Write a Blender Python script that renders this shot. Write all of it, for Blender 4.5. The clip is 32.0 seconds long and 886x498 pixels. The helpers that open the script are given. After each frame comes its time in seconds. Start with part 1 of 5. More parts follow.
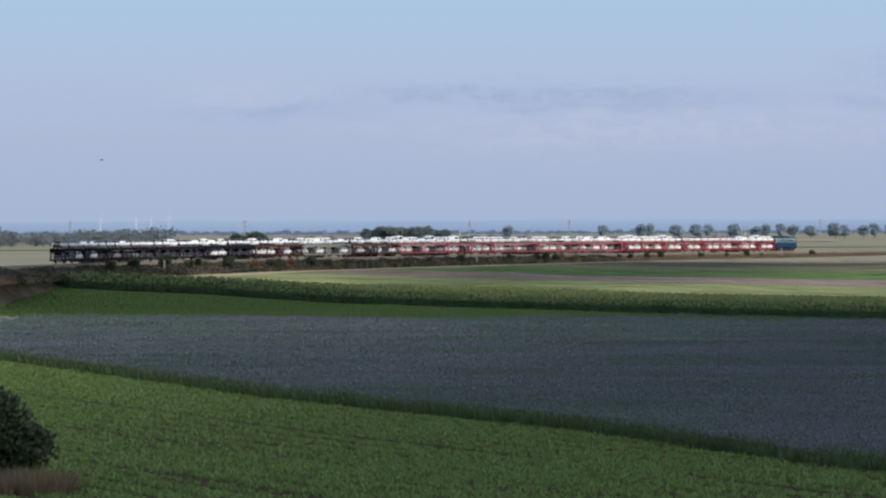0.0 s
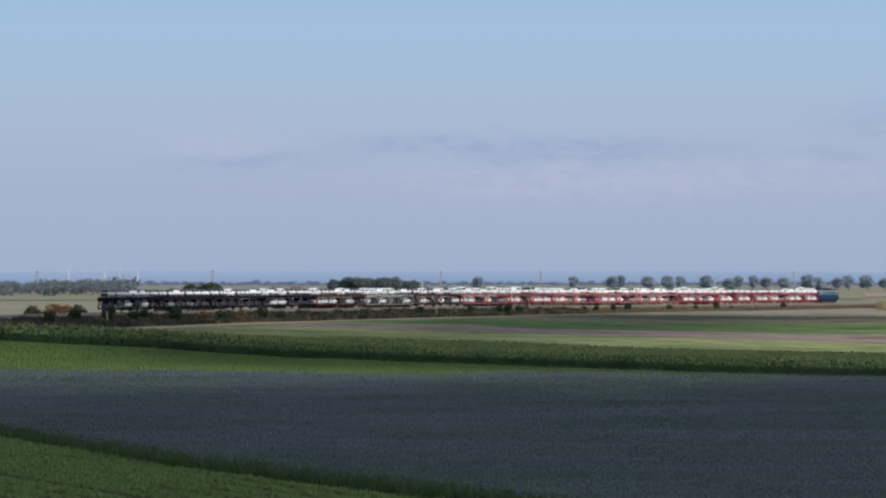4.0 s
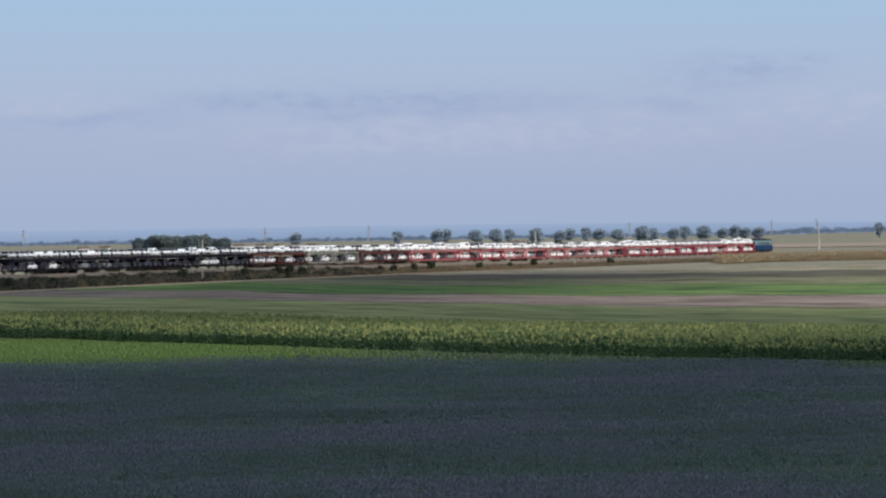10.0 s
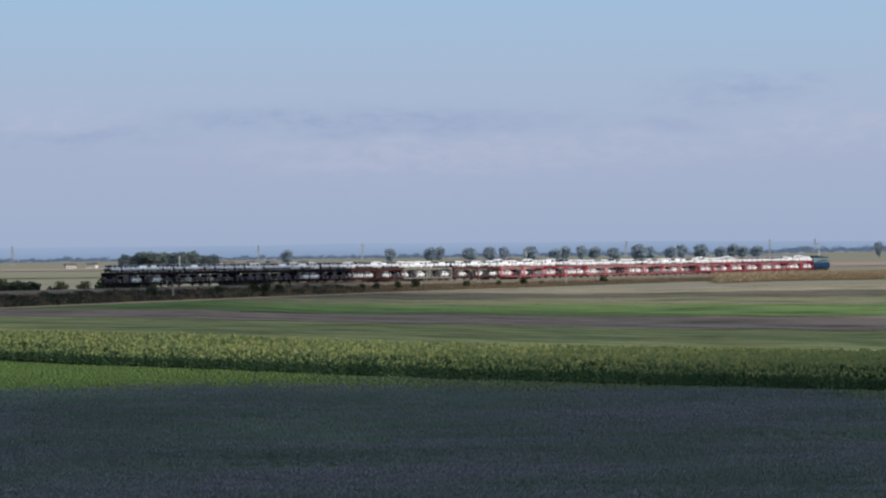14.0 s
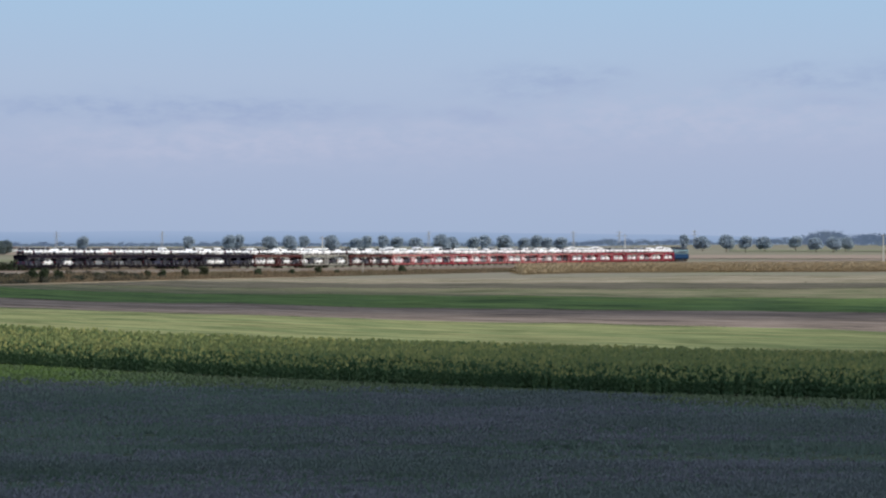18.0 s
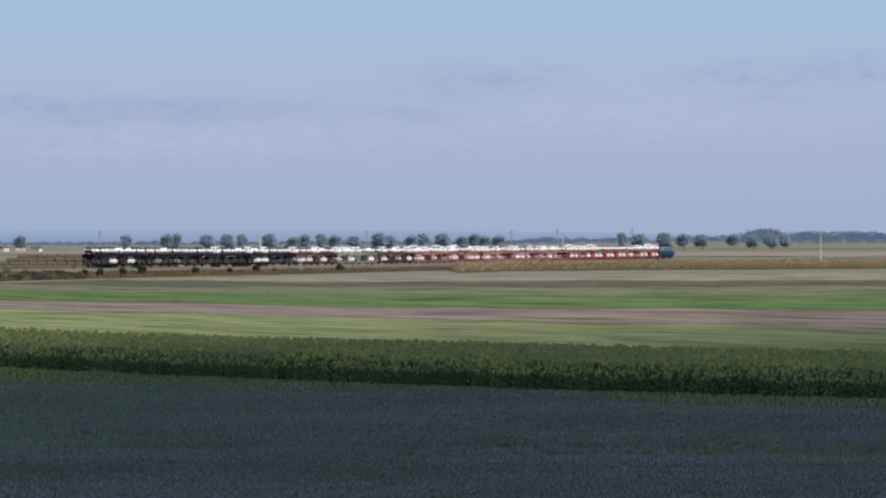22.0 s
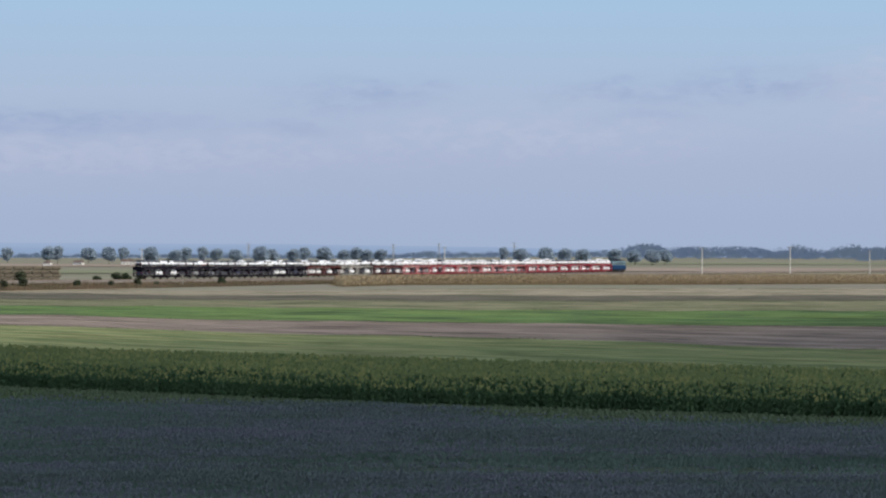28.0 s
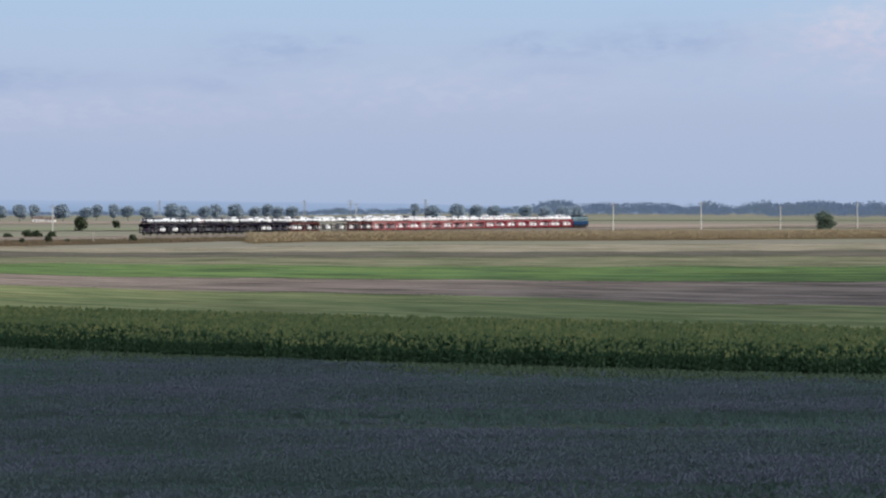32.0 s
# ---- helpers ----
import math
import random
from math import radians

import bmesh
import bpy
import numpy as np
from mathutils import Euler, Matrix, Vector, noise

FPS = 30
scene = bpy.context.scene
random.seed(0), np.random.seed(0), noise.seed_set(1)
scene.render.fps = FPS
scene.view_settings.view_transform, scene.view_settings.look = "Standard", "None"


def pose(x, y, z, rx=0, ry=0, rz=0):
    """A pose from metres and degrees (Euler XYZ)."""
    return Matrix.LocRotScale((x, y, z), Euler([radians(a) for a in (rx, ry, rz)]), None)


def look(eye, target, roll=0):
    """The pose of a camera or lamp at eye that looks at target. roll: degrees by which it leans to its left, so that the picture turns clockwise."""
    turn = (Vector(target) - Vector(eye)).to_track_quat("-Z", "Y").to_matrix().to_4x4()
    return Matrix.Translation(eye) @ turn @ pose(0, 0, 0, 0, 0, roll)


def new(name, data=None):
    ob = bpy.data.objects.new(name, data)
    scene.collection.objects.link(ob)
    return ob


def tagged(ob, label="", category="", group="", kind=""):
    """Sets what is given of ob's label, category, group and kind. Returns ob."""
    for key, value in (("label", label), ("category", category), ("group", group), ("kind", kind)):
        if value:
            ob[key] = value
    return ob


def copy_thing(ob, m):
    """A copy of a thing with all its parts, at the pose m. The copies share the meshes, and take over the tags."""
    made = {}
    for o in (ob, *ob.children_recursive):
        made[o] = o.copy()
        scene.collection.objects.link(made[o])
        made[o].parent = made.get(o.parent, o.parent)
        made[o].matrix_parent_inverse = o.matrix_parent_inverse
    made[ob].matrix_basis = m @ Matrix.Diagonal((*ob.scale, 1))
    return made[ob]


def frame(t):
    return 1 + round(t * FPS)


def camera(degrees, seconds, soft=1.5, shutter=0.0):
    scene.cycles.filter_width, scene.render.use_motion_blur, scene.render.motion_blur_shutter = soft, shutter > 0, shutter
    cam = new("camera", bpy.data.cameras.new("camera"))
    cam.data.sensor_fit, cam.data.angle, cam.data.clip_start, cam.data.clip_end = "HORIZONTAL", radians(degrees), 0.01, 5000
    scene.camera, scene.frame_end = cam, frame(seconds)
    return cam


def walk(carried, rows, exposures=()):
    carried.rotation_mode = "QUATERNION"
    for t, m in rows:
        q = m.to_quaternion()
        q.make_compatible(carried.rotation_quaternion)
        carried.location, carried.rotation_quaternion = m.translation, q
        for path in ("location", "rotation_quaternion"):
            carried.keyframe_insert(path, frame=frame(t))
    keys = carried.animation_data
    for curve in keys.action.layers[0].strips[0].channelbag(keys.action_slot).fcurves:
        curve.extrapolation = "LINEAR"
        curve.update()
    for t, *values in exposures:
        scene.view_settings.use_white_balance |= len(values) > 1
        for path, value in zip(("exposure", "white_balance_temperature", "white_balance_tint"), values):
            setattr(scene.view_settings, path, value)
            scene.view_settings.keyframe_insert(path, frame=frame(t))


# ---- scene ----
# ================= camera and its way =================
# seconds, place in metres, heading to the right, pitch and lean in degrees
ROWS = [
    (0, -10.92, -260.0, 13.80, -3.579, -0.294, 0.20),
    (0.5, -10.87, -258.8, 13.79, -3.483, -0.326, 0.28),
    (1, -10.82, -257.6, 13.79, -3.221, 0.033, 0.35),
    (1.5, -10.77, -256.4, 13.79, -2.939, 0.094, 0.17),
    (2, -10.72, -255.2, 13.78, -3.234, -0.006, 0.00),
    (2.5, -10.67, -254.0, 13.78, -3.258, 0.060, 0.00),
    (4.5, -8.86, -211.0, 13.75, -3.226, 0.404, 0.05),
    (5, -8.19, -195.0, 13.89, -3.184, 0.145, 0.30),
    (5.5, -7.56, -180.0, 13.98, -2.840, -0.262, 0.40),
    (6, -7.06, -168.0, 14.02, -2.685, -0.423, 0.50),
    (6.5, -6.92, -164.7, 14.03, -2.387, -0.442, 0.39),
    (7, -6.78, -161.3, 14.05, -2.084, -0.283, 0.27),
    (7.5, -6.64, -158.0, 14.04, -1.747, -0.133, 0.24),
    (8, -6.22, -148.0, 13.99, -1.959, -0.087, 0.20),
    (8.5, -5.67, -135.0, 13.93, -2.056, -0.141, 0.35),
    (9, -5.00, -119.0, 13.85, -2.406, -0.114, 0.50),
    (9.5, -4.28, -102.0, 13.81, -2.649, -0.110, 0.67),
    (10, -3.57, -85.0, 13.76, -1.155, -0.229, 0.84),
    (10.5, -2.90, -69.0, 13.65, -1.208, -0.343, 0.72),
    (11, -2.31, -55.0, 13.51, -1.746, -0.321, 0.60),
    (11.5, -1.93, -46.0, 13.43, -1.796, -0.313, 0.68),
    (12, -1.91, -45.5, 13.42, -1.637, -0.182, 0.75),
    (12.5, -1.89, -45.0, 13.42, -1.547, -0.040, 0.60),
    (13, -1.87, -44.5, 13.41, -1.478, 0.073, 0.45),
    (13.5, -1.85, -44.0, 13.41, -1.368, -0.006, 0.55),
    (14, -1.83, -43.5, 13.40, -1.118, 0.009, 0.65),
    (14.5, -1.81, -43.0, 13.40, -1.100, 0.181, 0.40),
    (16.5, 0.00, 0.0, 12.80, -0.774, -0.110, 0.20),
    (17, 0.00, 0.0, 12.80, -0.214, -0.140, 0.10),
    (17.5, 0.00, 0.0, 12.80, 0.715, -0.302, 0.05),
    (18, 0.00, 0.0, 12.80, 1.437, -0.132, 0.00),
    (18.5, 0.00, 0.0, 12.80, 1.348, -0.155, -0.10),
    (19, 0.00, 0.0, 12.80, 1.459, -0.132, -0.20),
    (19.5, 0.00, 0.0, 12.80, 1.738, -0.007, -0.04),
    (20, 0.00, 0.0, 12.80, 1.753, 0.118, 0.12),
    (20.5, 0.00, 0.0, 12.80, 1.267, 0.103, 0.06),
    (21, 0.00, 0.0, 12.80, 1.458, 0.052, 0.00),
    (21.5, 0.00, 0.0, 12.80, 1.900, -0.066, 0.06),
    (22, 0.00, 0.0, 12.80, 2.246, -0.155, 0.12),
    (22.5, 0.00, 0.0, 12.80, 2.475, -0.074, 0.06),
    (23, 0.00, 0.0, 12.80, 2.740, -0.052, 0.00),
    (23.5, 0.00, 0.0, 12.80, 2.835, -0.074, -0.05),
    (24, 0.00, 0.0, 12.80, 2.835, -0.155, -0.10),
    (24.5, 0.00, 0.0, 12.80, 2.622, -0.302, -0.08),
    (25, 0.00, 0.0, 12.80, 2.452, -0.287, -0.05),
    (25.5, 0.00, 0.0, 12.80, 2.798, -0.066, -0.05),
    (26, 0.00, 0.0, 12.80, 3.483, -0.052, -0.05),
    (26.5, 0.00, 0.0, 12.80, 3.645, -0.221, -0.07),
    (28.5, 0.00, 0.0, 12.80, 3.887, 0.081, -0.15),
    (29, 0.00, 0.0, 12.80, 4.071, 0.081, -0.15),
    (29.5, 0.00, 0.0, 12.80, 4.431, -0.044, -0.17),
    (30, 0.00, 0.0, 12.80, 4.829, -0.081, -0.20),
    (30.5, 0.00, 0.0, 12.80, 5.086, -0.110, -0.20),
    (31, 0.00, 0.0, 12.80, 4.998, -0.243, -0.20),
    (31.5, 0.00, 0.0, 12.80, 4.931, -0.493, -0.10),
    (32, 0.00, 0.0, 12.80, 4.938, -0.537, 0.00),
]


def camera_pose(x, y, z, pan, tilt, lean):
    p, q = radians(pan), radians(tilt)
    return look((x, y, z), (x + 100 * math.sin(p), y + 100 * math.cos(p), z + 100 * math.tan(q)), -lean)


cam = camera(11.50, 32.0, soft=2.3)
walk(cam, [(t, camera_pose(x, y, z, p, q, r)) for t, x, y, z, p, q, r in ROWS], exposures=[
    (0, 0.05), (1, -0.08), (2, -0.02), (4.5, -0.10), (5, -0.12), (6, 0.02), (8, -0.05), (9, 0.0), (10, -0.03), (12, -0.03), (13, -0.12),
    (14, -0.10), (17, -0.02), (19, 0.0), (21, -0.08), (24, 0.0), (29, -0.02), (31, 0.04), (32, 0.08)])

# ================= sky, sun and clouds =================
SUN_AZ, SUN_EL = radians(122), radians(38)      # clockwise from +y, above the horizon
SUN_WAY = Vector((math.cos(SUN_EL) * math.sin(SUN_AZ), math.cos(SUN_EL) * math.cos(SUN_AZ), math.sin(SUN_EL)))


class Nodes:
    """Small help to write node trees."""

    def __init__(self, tree):
        self.tree = tree
        tree.nodes.clear()

    def add(self, kind, **sets):
        n = self.tree.nodes.new(kind)
        for key, value in sets.items():
            if key in n.inputs:
                self.put(n.inputs[key], value)
            else:
                setattr(n, key, value)
        return n

    def put(self, socket, value):
        if isinstance(value, bpy.types.NodeSocket):
            self.tree.links.new(value, socket)
        else:
            socket.default_value = value

    def math(self, op, a, b=0.0, c=0.0):
        n = self.tree.nodes.new("ShaderNodeMath")
        n.operation = op
        for s, v in zip(n.inputs, (a, b, c)):
            self.put(s, v)
        return n.outputs[0]

    def mix(self, fac, a, b, blend="MIX"):
        n = self.tree.nodes.new("ShaderNodeMixRGB")
        n.blend_type = blend
        for s, v in zip(n.inputs, (fac, a, b)):
            self.put(s, v)
        return n.outputs[0]

    def ramp(self, fac, stops):
        n = self.tree.nodes.new("ShaderNodeValToRGB")
        while len(n.color_ramp.elements) < len(stops):
            n.color_ramp.elements.new(0.5)
        for e, (p, c) in zip(n.color_ramp.elements, stops):
            e.position, e.color = p, (*c, 1)
        self.put(n.inputs[0], fac)
        return n.outputs[0]


def build_world():
    world = bpy.data.worlds.new("sky")
    scene.world = world
    world.use_nodes = True
    n = Nodes(world.node_tree)
    co = n.add("ShaderNodeTexCoord").outputs["Generated"]
    xyz = n.add("ShaderNodeSeparateXYZ", Vector=co)
    az = n.math("ARCTAN2", xyz.outputs[0], xyz.outputs[1])
    el = xyz.outputs[2]
    sky = n.add("ShaderNodeTexSky", sky_type="NISHITA", sun_disc=False, sun_elevation=SUN_EL, sun_rotation=SUN_AZ,
                altitude=100, air_density=1.3, dust_density=1.2, ozone_density=2.0)
    high = n.mix(1.0, sky.outputs[0], (0.085, 0.085, 0.085, 1), "MULTIPLY")
    # thin haze layer over the plain
    low = n.ramp(n.math("MULTIPLY", el, 6.0), [(0.0, (0.365, 0.455, 0.635)), (0.12, (0.400, 0.472, 0.650)), (0.22, (0.415, 0.518, 0.695)),
                                               (0.34, (0.380, 0.550, 0.750)), (0.8, (0.240, 0.420, 0.720)), (1.0, (0.20, 0.38, 0.70))])
    # broken white cloud over the rest of the sky
    fleece = n.add("ShaderNodeTexNoise", Vector=co, Scale=3.0, Detail=5.0).outputs[0]
    high = n.mix(n.ramp(fleece, [(0.30, (0.35, 0.35, 0.35)), (0.62, (0.9, 0.9, 0.9))]), high, (0.77, 0.85, 0.97, 1))
    base = n.mix(n.ramp(n.math("MULTIPLY", el, 2.5), [(0.18, (0, 0, 0)), (0.75, (1, 1, 1))]), low, high)
    # streaks of thin cloud: azimuth, elevation, half width, half height, strength
    soft = n.add("ShaderNodeTexNoise", Scale=60.0, Detail=6.0, Roughness=0.6)
    n.put(soft.inputs["Vector"], n.add("ShaderNodeMapping", Vector=co, Scale=(1, 1, 3)).outputs[0])
    wob = n.math("SUBTRACT", soft.outputs[0], 0.5)
    for col, gain, spots in (
            ((0.300, 0.390, 0.605, 1), 0.48, ((-0.016, 0.0285, 0.030, 0.0026), (0.034, 0.0278, 0.012, 0.0020), (0.048, 0.0355, 0.017, 0.0036),
                                  (-0.052, 0.0300, 0.030, 0.0024), (0.104, 0.0362, 0.012, 0.0022), (0.112, 0.0305, 0.010, 0.0020),
                                  (0.140, 0.0375, 0.022, 0.0036), (0.190, 0.036, 0.02, 0.004), (-0.10, 0.026, 0.02, 0.002))),
            ((0.500, 0.535, 0.695, 1), 0.42, ((-0.105, 0.0305, 0.016, 0.0032), (0.085, 0.0275, 0.050, 0.0060), (0.172, 0.0365, 0.022, 0.0060),
                                  (-0.02, 0.022, 0.06, 0.005), (0.20, 0.030, 0.03, 0.005))),
            ((0.610, 0.600, 0.715, 1), 0.50, ((0.180, 0.0415, 0.016, 0.0050), (0.196, 0.0385, 0.014, 0.0060)))):
        total = 0.0
        for a, e, wa, we in spots:
            da = n.math("DIVIDE", n.math("ADD", n.math("SUBTRACT", az, a), n.math("MULTIPLY", wob, 0.03)), wa)
            de = n.math("DIVIDE", n.math("ADD", n.math("SUBTRACT", el, e), n.math("MULTIPLY", wob, 0.010)), we)
            g = n.math("EXPONENT", n.math("MULTIPLY", n.math("ADD", n.math("MULTIPLY", da, da), n.math("MULTIPLY", de, de)), -1.0))
            total = n.math("ADD", total, g)
        torn = n.add("ShaderNodeTexNoise", Scale=170.0, Detail=5.0, Roughness=0.6)
        n.put(torn.inputs["Vector"], n.add("ShaderNodeMapping", Vector=co, Scale=(1, 1, 2.6)).outputs[0])
        shred = n.ramp(torn.outputs[0], [(0.36, (0.25, 0.25, 0.25)), (0.62, (1, 1, 1))])
        fac = n.math("MULTIPLY", n.math("MULTIPLY", n.math("MINIMUM", total, 1.0), shred), gain * 1.35)
        base = n.mix(fac, base, col)
    bg = n.add("ShaderNodeBackground", Color=base, Strength=1.0)
    out = n.add("ShaderNodeOutputWorld")
    n.put(out.inputs[0], bg.outputs[0])


build_world()
sun = new("sun", bpy.data.lights.new("sun", "SUN"))
sun.data.energy, sun.data.angle, sun.data.color = 3.8, radians(1.4), (1.0, 0.93, 0.82)
sun.matrix_world = look(SUN_WAY * 100, (0, 0, 0))

# ================= materials =================


def surface(name, a, b, scale=1.0, stretch=(1, 1, 1), rough=0.8, bump=0.0, fine=None, metal=0.0, space="world", spec=0.0, third=None, grit=0.35):
    """A painted or natural surface: two colours mixed by noise, a finer grain, and relief."""
    m = bpy.data.materials.new(name)
    m.use_nodes = True
    n = Nodes(m.node_tree)
    if space == "world":
        co = n.add("ShaderNodeNewGeometry").outputs["Position"]
    else:
        co = n.add("ShaderNodeTexCoord").outputs["Object"]
    co = n.add("ShaderNodeMapping", Vector=co, Scale=stretch).outputs[0]
    big = n.add("ShaderNodeTexNoise", Vector=co, Scale=scale, Detail=4.0, Roughness=0.6).outputs[0]
    f = n.ramp(big, [(0.36, (0, 0, 0)), (0.64, (1, 1, 1))])
    col = n.mix(f, (*a, 1), (*b, 1))
    grain = n.add("ShaderNodeTexNoise", Vector=co, Scale=fine or scale * 9.0, Detail=3.0, Roughness=0.65).outputs[0]
    if third:
        col = n.mix(n.ramp(grain, [(0.50, (0, 0, 0)), (0.66, (1, 1, 1))]), col, (*third, 1))
    col = n.mix(grit, col, n.ramp(grain, [(0.30, (0.40, 0.40, 0.40)), (0.62, (1.0, 1.0, 1.0))]), "MULTIPLY")
    bsdf = n.add("ShaderNodeBsdfPrincipled", Roughness=rough, Metallic=metal)
    n.put(bsdf.inputs["Base Color"], col)
    bsdf.inputs["Specular IOR Level"].default_value = spec
    if bump:
        n.put(bsdf.inputs["Normal"], n.add("ShaderNodeBump", Strength=bump, Distance=0.05, Height=grain).outputs[0])
    n.put(n.add("ShaderNodeOutputMaterial").inputs[0], bsdf.outputs[0])
    return m


def strip_surface(name, a, b, weed, furrow=0.6, rough=0.95):
    """A field strip: drill bands along it, weedy patches and thin dark furrows (u along, v across, in metres)."""
    m = bpy.data.materials.new(name)
    m.use_nodes = True
    n = Nodes(m.node_tree)
    uv = n.add("ShaderNodeTexCoord").outputs["UV"]

    def grain(su, sv, scale, detail):
        v = n.add("ShaderNodeMapping", Vector=uv, Scale=(su, sv, 1)).outputs[0]
        return n.add("ShaderNodeTexNoise", Vector=v, Scale=scale, Detail=detail, Roughness=0.65).outputs[0]
    col = n.mix(n.ramp(grain(0.045, 1, 0.14, 5.0), [(0.40, (0, 0, 0)), (0.60, (1, 1, 1))]), (*a, 1), (*b, 1))
    patch = grain(0.55, 1, 0.075, 6.0)
    col = n.mix(n.ramp(patch, [(0.45, (0, 0, 0)), (0.60, (0.9, 0.9, 0.9))]), col, (*weed, 1))
    lines = n.ramp(grain(0.04, 1, 0.45, 2.0), [(0.54, (1, 1, 1)), (0.66, (furrow, furrow, furrow))])
    col = n.mix(1.0, col, lines, "MULTIPLY")
    spot = n.ramp(grain(0.28, 1, 0.17, 5.0), [(0.34, (0.48, 0.48, 0.48)), (0.58, (1.10, 1.10, 1.10))])
    col = n.mix(0.8, col, spot, "MULTIPLY")
    bsdf = n.add("ShaderNodeBsdfPrincipled", Roughness=rough)
    n.put(bsdf.inputs["Base Color"], col)
    bsdf.inputs["Specular IOR Level"].default_value = 0.0
    n.put(bsdf.inputs["Normal"], n.add("ShaderNodeBump", Strength=0.5, Distance=0.1, Height=patch).outputs[0])
    n.put(n.add("ShaderNodeOutputMaterial").inputs[0], bsdf.outputs[0])
    return m


def leafage(name, a, b, tips=None, rough=0.6, clump=0.4, thin_part=0.25):
    """Leaves and stems: colour by leaf and by patch, a little light through the blade."""
    m = bpy.data.materials.new(name)
    m.use_nodes = True
    n = Nodes(m.node_tree)
    geo = n.add("ShaderNodeNewGeometry")
    col = n.mix(geo.outputs["Random Per Island"], (*a, 1), (*b, 1))
    if tips:
        patch = n.add("ShaderNodeTexNoise", Vector=geo.outputs["Position"], Scale=clump, Detail=3.0).outputs[0]
        col = n.mix(n.ramp(patch, [(0.42, (0, 0, 0)), (0.62, (1, 1, 1))]), col, (*tips, 1))
    bsdf = n.add("ShaderNodeBsdfPrincipled", Roughness=rough)
    n.put(bsdf.inputs["Base Color"], col)
    bsdf.inputs["Specular IOR Level"].default_value = 0.08
    thin = n.add("ShaderNodeBsdfTranslucent")
    n.put(thin.inputs[0], col)
    both = n.add("ShaderNodeMixShader")
    both.inputs[0].default_value = thin_part
    n.put(both.inputs[1], bsdf.outputs[0])
    n.put(both.inputs[2], thin.outputs[0])
    n.put(n.add("ShaderNodeOutputMaterial").inputs[0], both.outputs[0])
    return m


def gloss(name, col, rough=0.25, metal=0.0, coat=0.0, vary=0.12):
    """Car paint, glass and plain metal, with faint dirt."""
    m = bpy.data.materials.new(name)
    m.use_nodes = True
    n = Nodes(m.node_tree)
    co = n.add("ShaderNodeTexCoord").outputs["Object"]
    dirt = n.add("ShaderNodeTexNoise", Vector=co, Scale=1.7, Detail=5.0).outputs[0]
    c = n.mix(n.math("MULTIPLY", dirt, vary * 2), (*col, 1), (0.16, 0.14, 0.12, 1))
    bsdf = n.add("ShaderNodeBsdfPrincipled", Metallic=metal)
    n.put(bsdf.inputs["Base Color"], c)
    n.put(bsdf.inputs["Roughness"], n.math("ADD", n.math("MULTIPLY", dirt, 0.15), rough))
    bsdf.inputs["Coat Weight"].default_value = coat
    bsdf.inputs["Coat Roughness"].default_value = 0.08
    n.put(n.add("ShaderNodeOutputMaterial").inputs[0], bsdf.outputs[0])
    return m


M_GROUND = surface("dry_grassland", (0.186, 0.184, 0.146), (0.236, 0.214, 0.186), 0.012, (0.3, 1, 1), 0.95, 0.3, 0.03, third=(0.160, 0.182, 0.110), grit=0.3)
M_PHACELIA = surface("phacelia_soil", (0.056, 0.076, 0.056), (0.074, 0.094, 0.072), 0.12, (1, 1, 1), 0.95, 0.6, 2.2)
M_NEAR = surface("young_crop_soil", (0.046, 0.042, 0.028), (0.060, 0.050, 0.034), 0.1, (1, 1, 1), 0.95, 0.5, 2.5, third=(0.042, 0.036, 0.026))
M_MEADOW = surface("clover_meadow", (0.084, 0.140, 0.048), (0.112, 0.168, 0.056), 0.06, (0.5, 1, 1), 0.9, 0.5, 1.6)
M_SOILDARK = surface("sunflower_soil", (0.022, 0.026, 0.017), (0.034, 0.036, 0.022), 0.3, (1, 1, 1), 0.95, 0.5, 3.0)
M_STUBBLE = strip_surface("pale_grass_stubble", (0.262, 0.268, 0.140), (0.190, 0.222, 0.106), (0.125, 0.160, 0.078), 0.82)
M_PLOUGH = strip_surface("ploughed_earth", (0.290, 0.238, 0.206), (0.208, 0.170, 0.150), (0.150, 0.125, 0.112), 0.6)
M_GREEN = strip_surface("green_fodder", (0.100, 0.168, 0.070), (0.150, 0.205, 0.078), (0.072, 0.112, 0.060), 0.6)
M_OLIVE = strip_surface("dry_pasture", (0.165, 0.170, 0.108), (0.218, 0.198, 0.145), (0.105, 0.125, 0.072), 0.6)
M_HARROW = strip_surface("harrowed_dark_field", (0.105, 0.100, 0.083), (0.150, 0.136, 0.114), (0.085, 0.088, 0.067), 0.6)
M_PALE = strip_surface("pale_stubble", (0.340, 0.298, 0.237), (0.245, 0.222, 0.168), (0.165, 0.162, 0.112), 0.5)
M_BANK = surface("embankment_grass", (0.140, 0.112, 0.082), (0.098, 0.090, 0.060), 0.04, (1, 1, 1), 0.95, 0.7, 0.3, third=(0.165, 0.125, 0.085), grit=0.5)
M_DIRT = surface("bare_track_earth", (0.36, 0.29, 0.21), (0.30, 0.24, 0.17), 0.15, (1, 1, 1), 0.95, 0.4, 1.5)
M_BALLAST = surface("ballast", (0.16, 0.14, 0.125), (0.21, 0.19, 0.17), 0.6, (1, 1, 1), 0.95, 0.9, 9.0)
M_RAIL = surface("rail_steel", (0.20, 0.15, 0.12), (0.28, 0.22, 0.18), 0.8, (1, 1, 1), 0.5, 0.0, 6.0, metal=0.6)
M_FARTAN = surface("far_stubble", (0.290, 0.235, 0.205), (0.245, 0.208, 0.175), 0.02, (0.3, 1, 1), 0.95, 0.2, 0.05, grit=0.3)
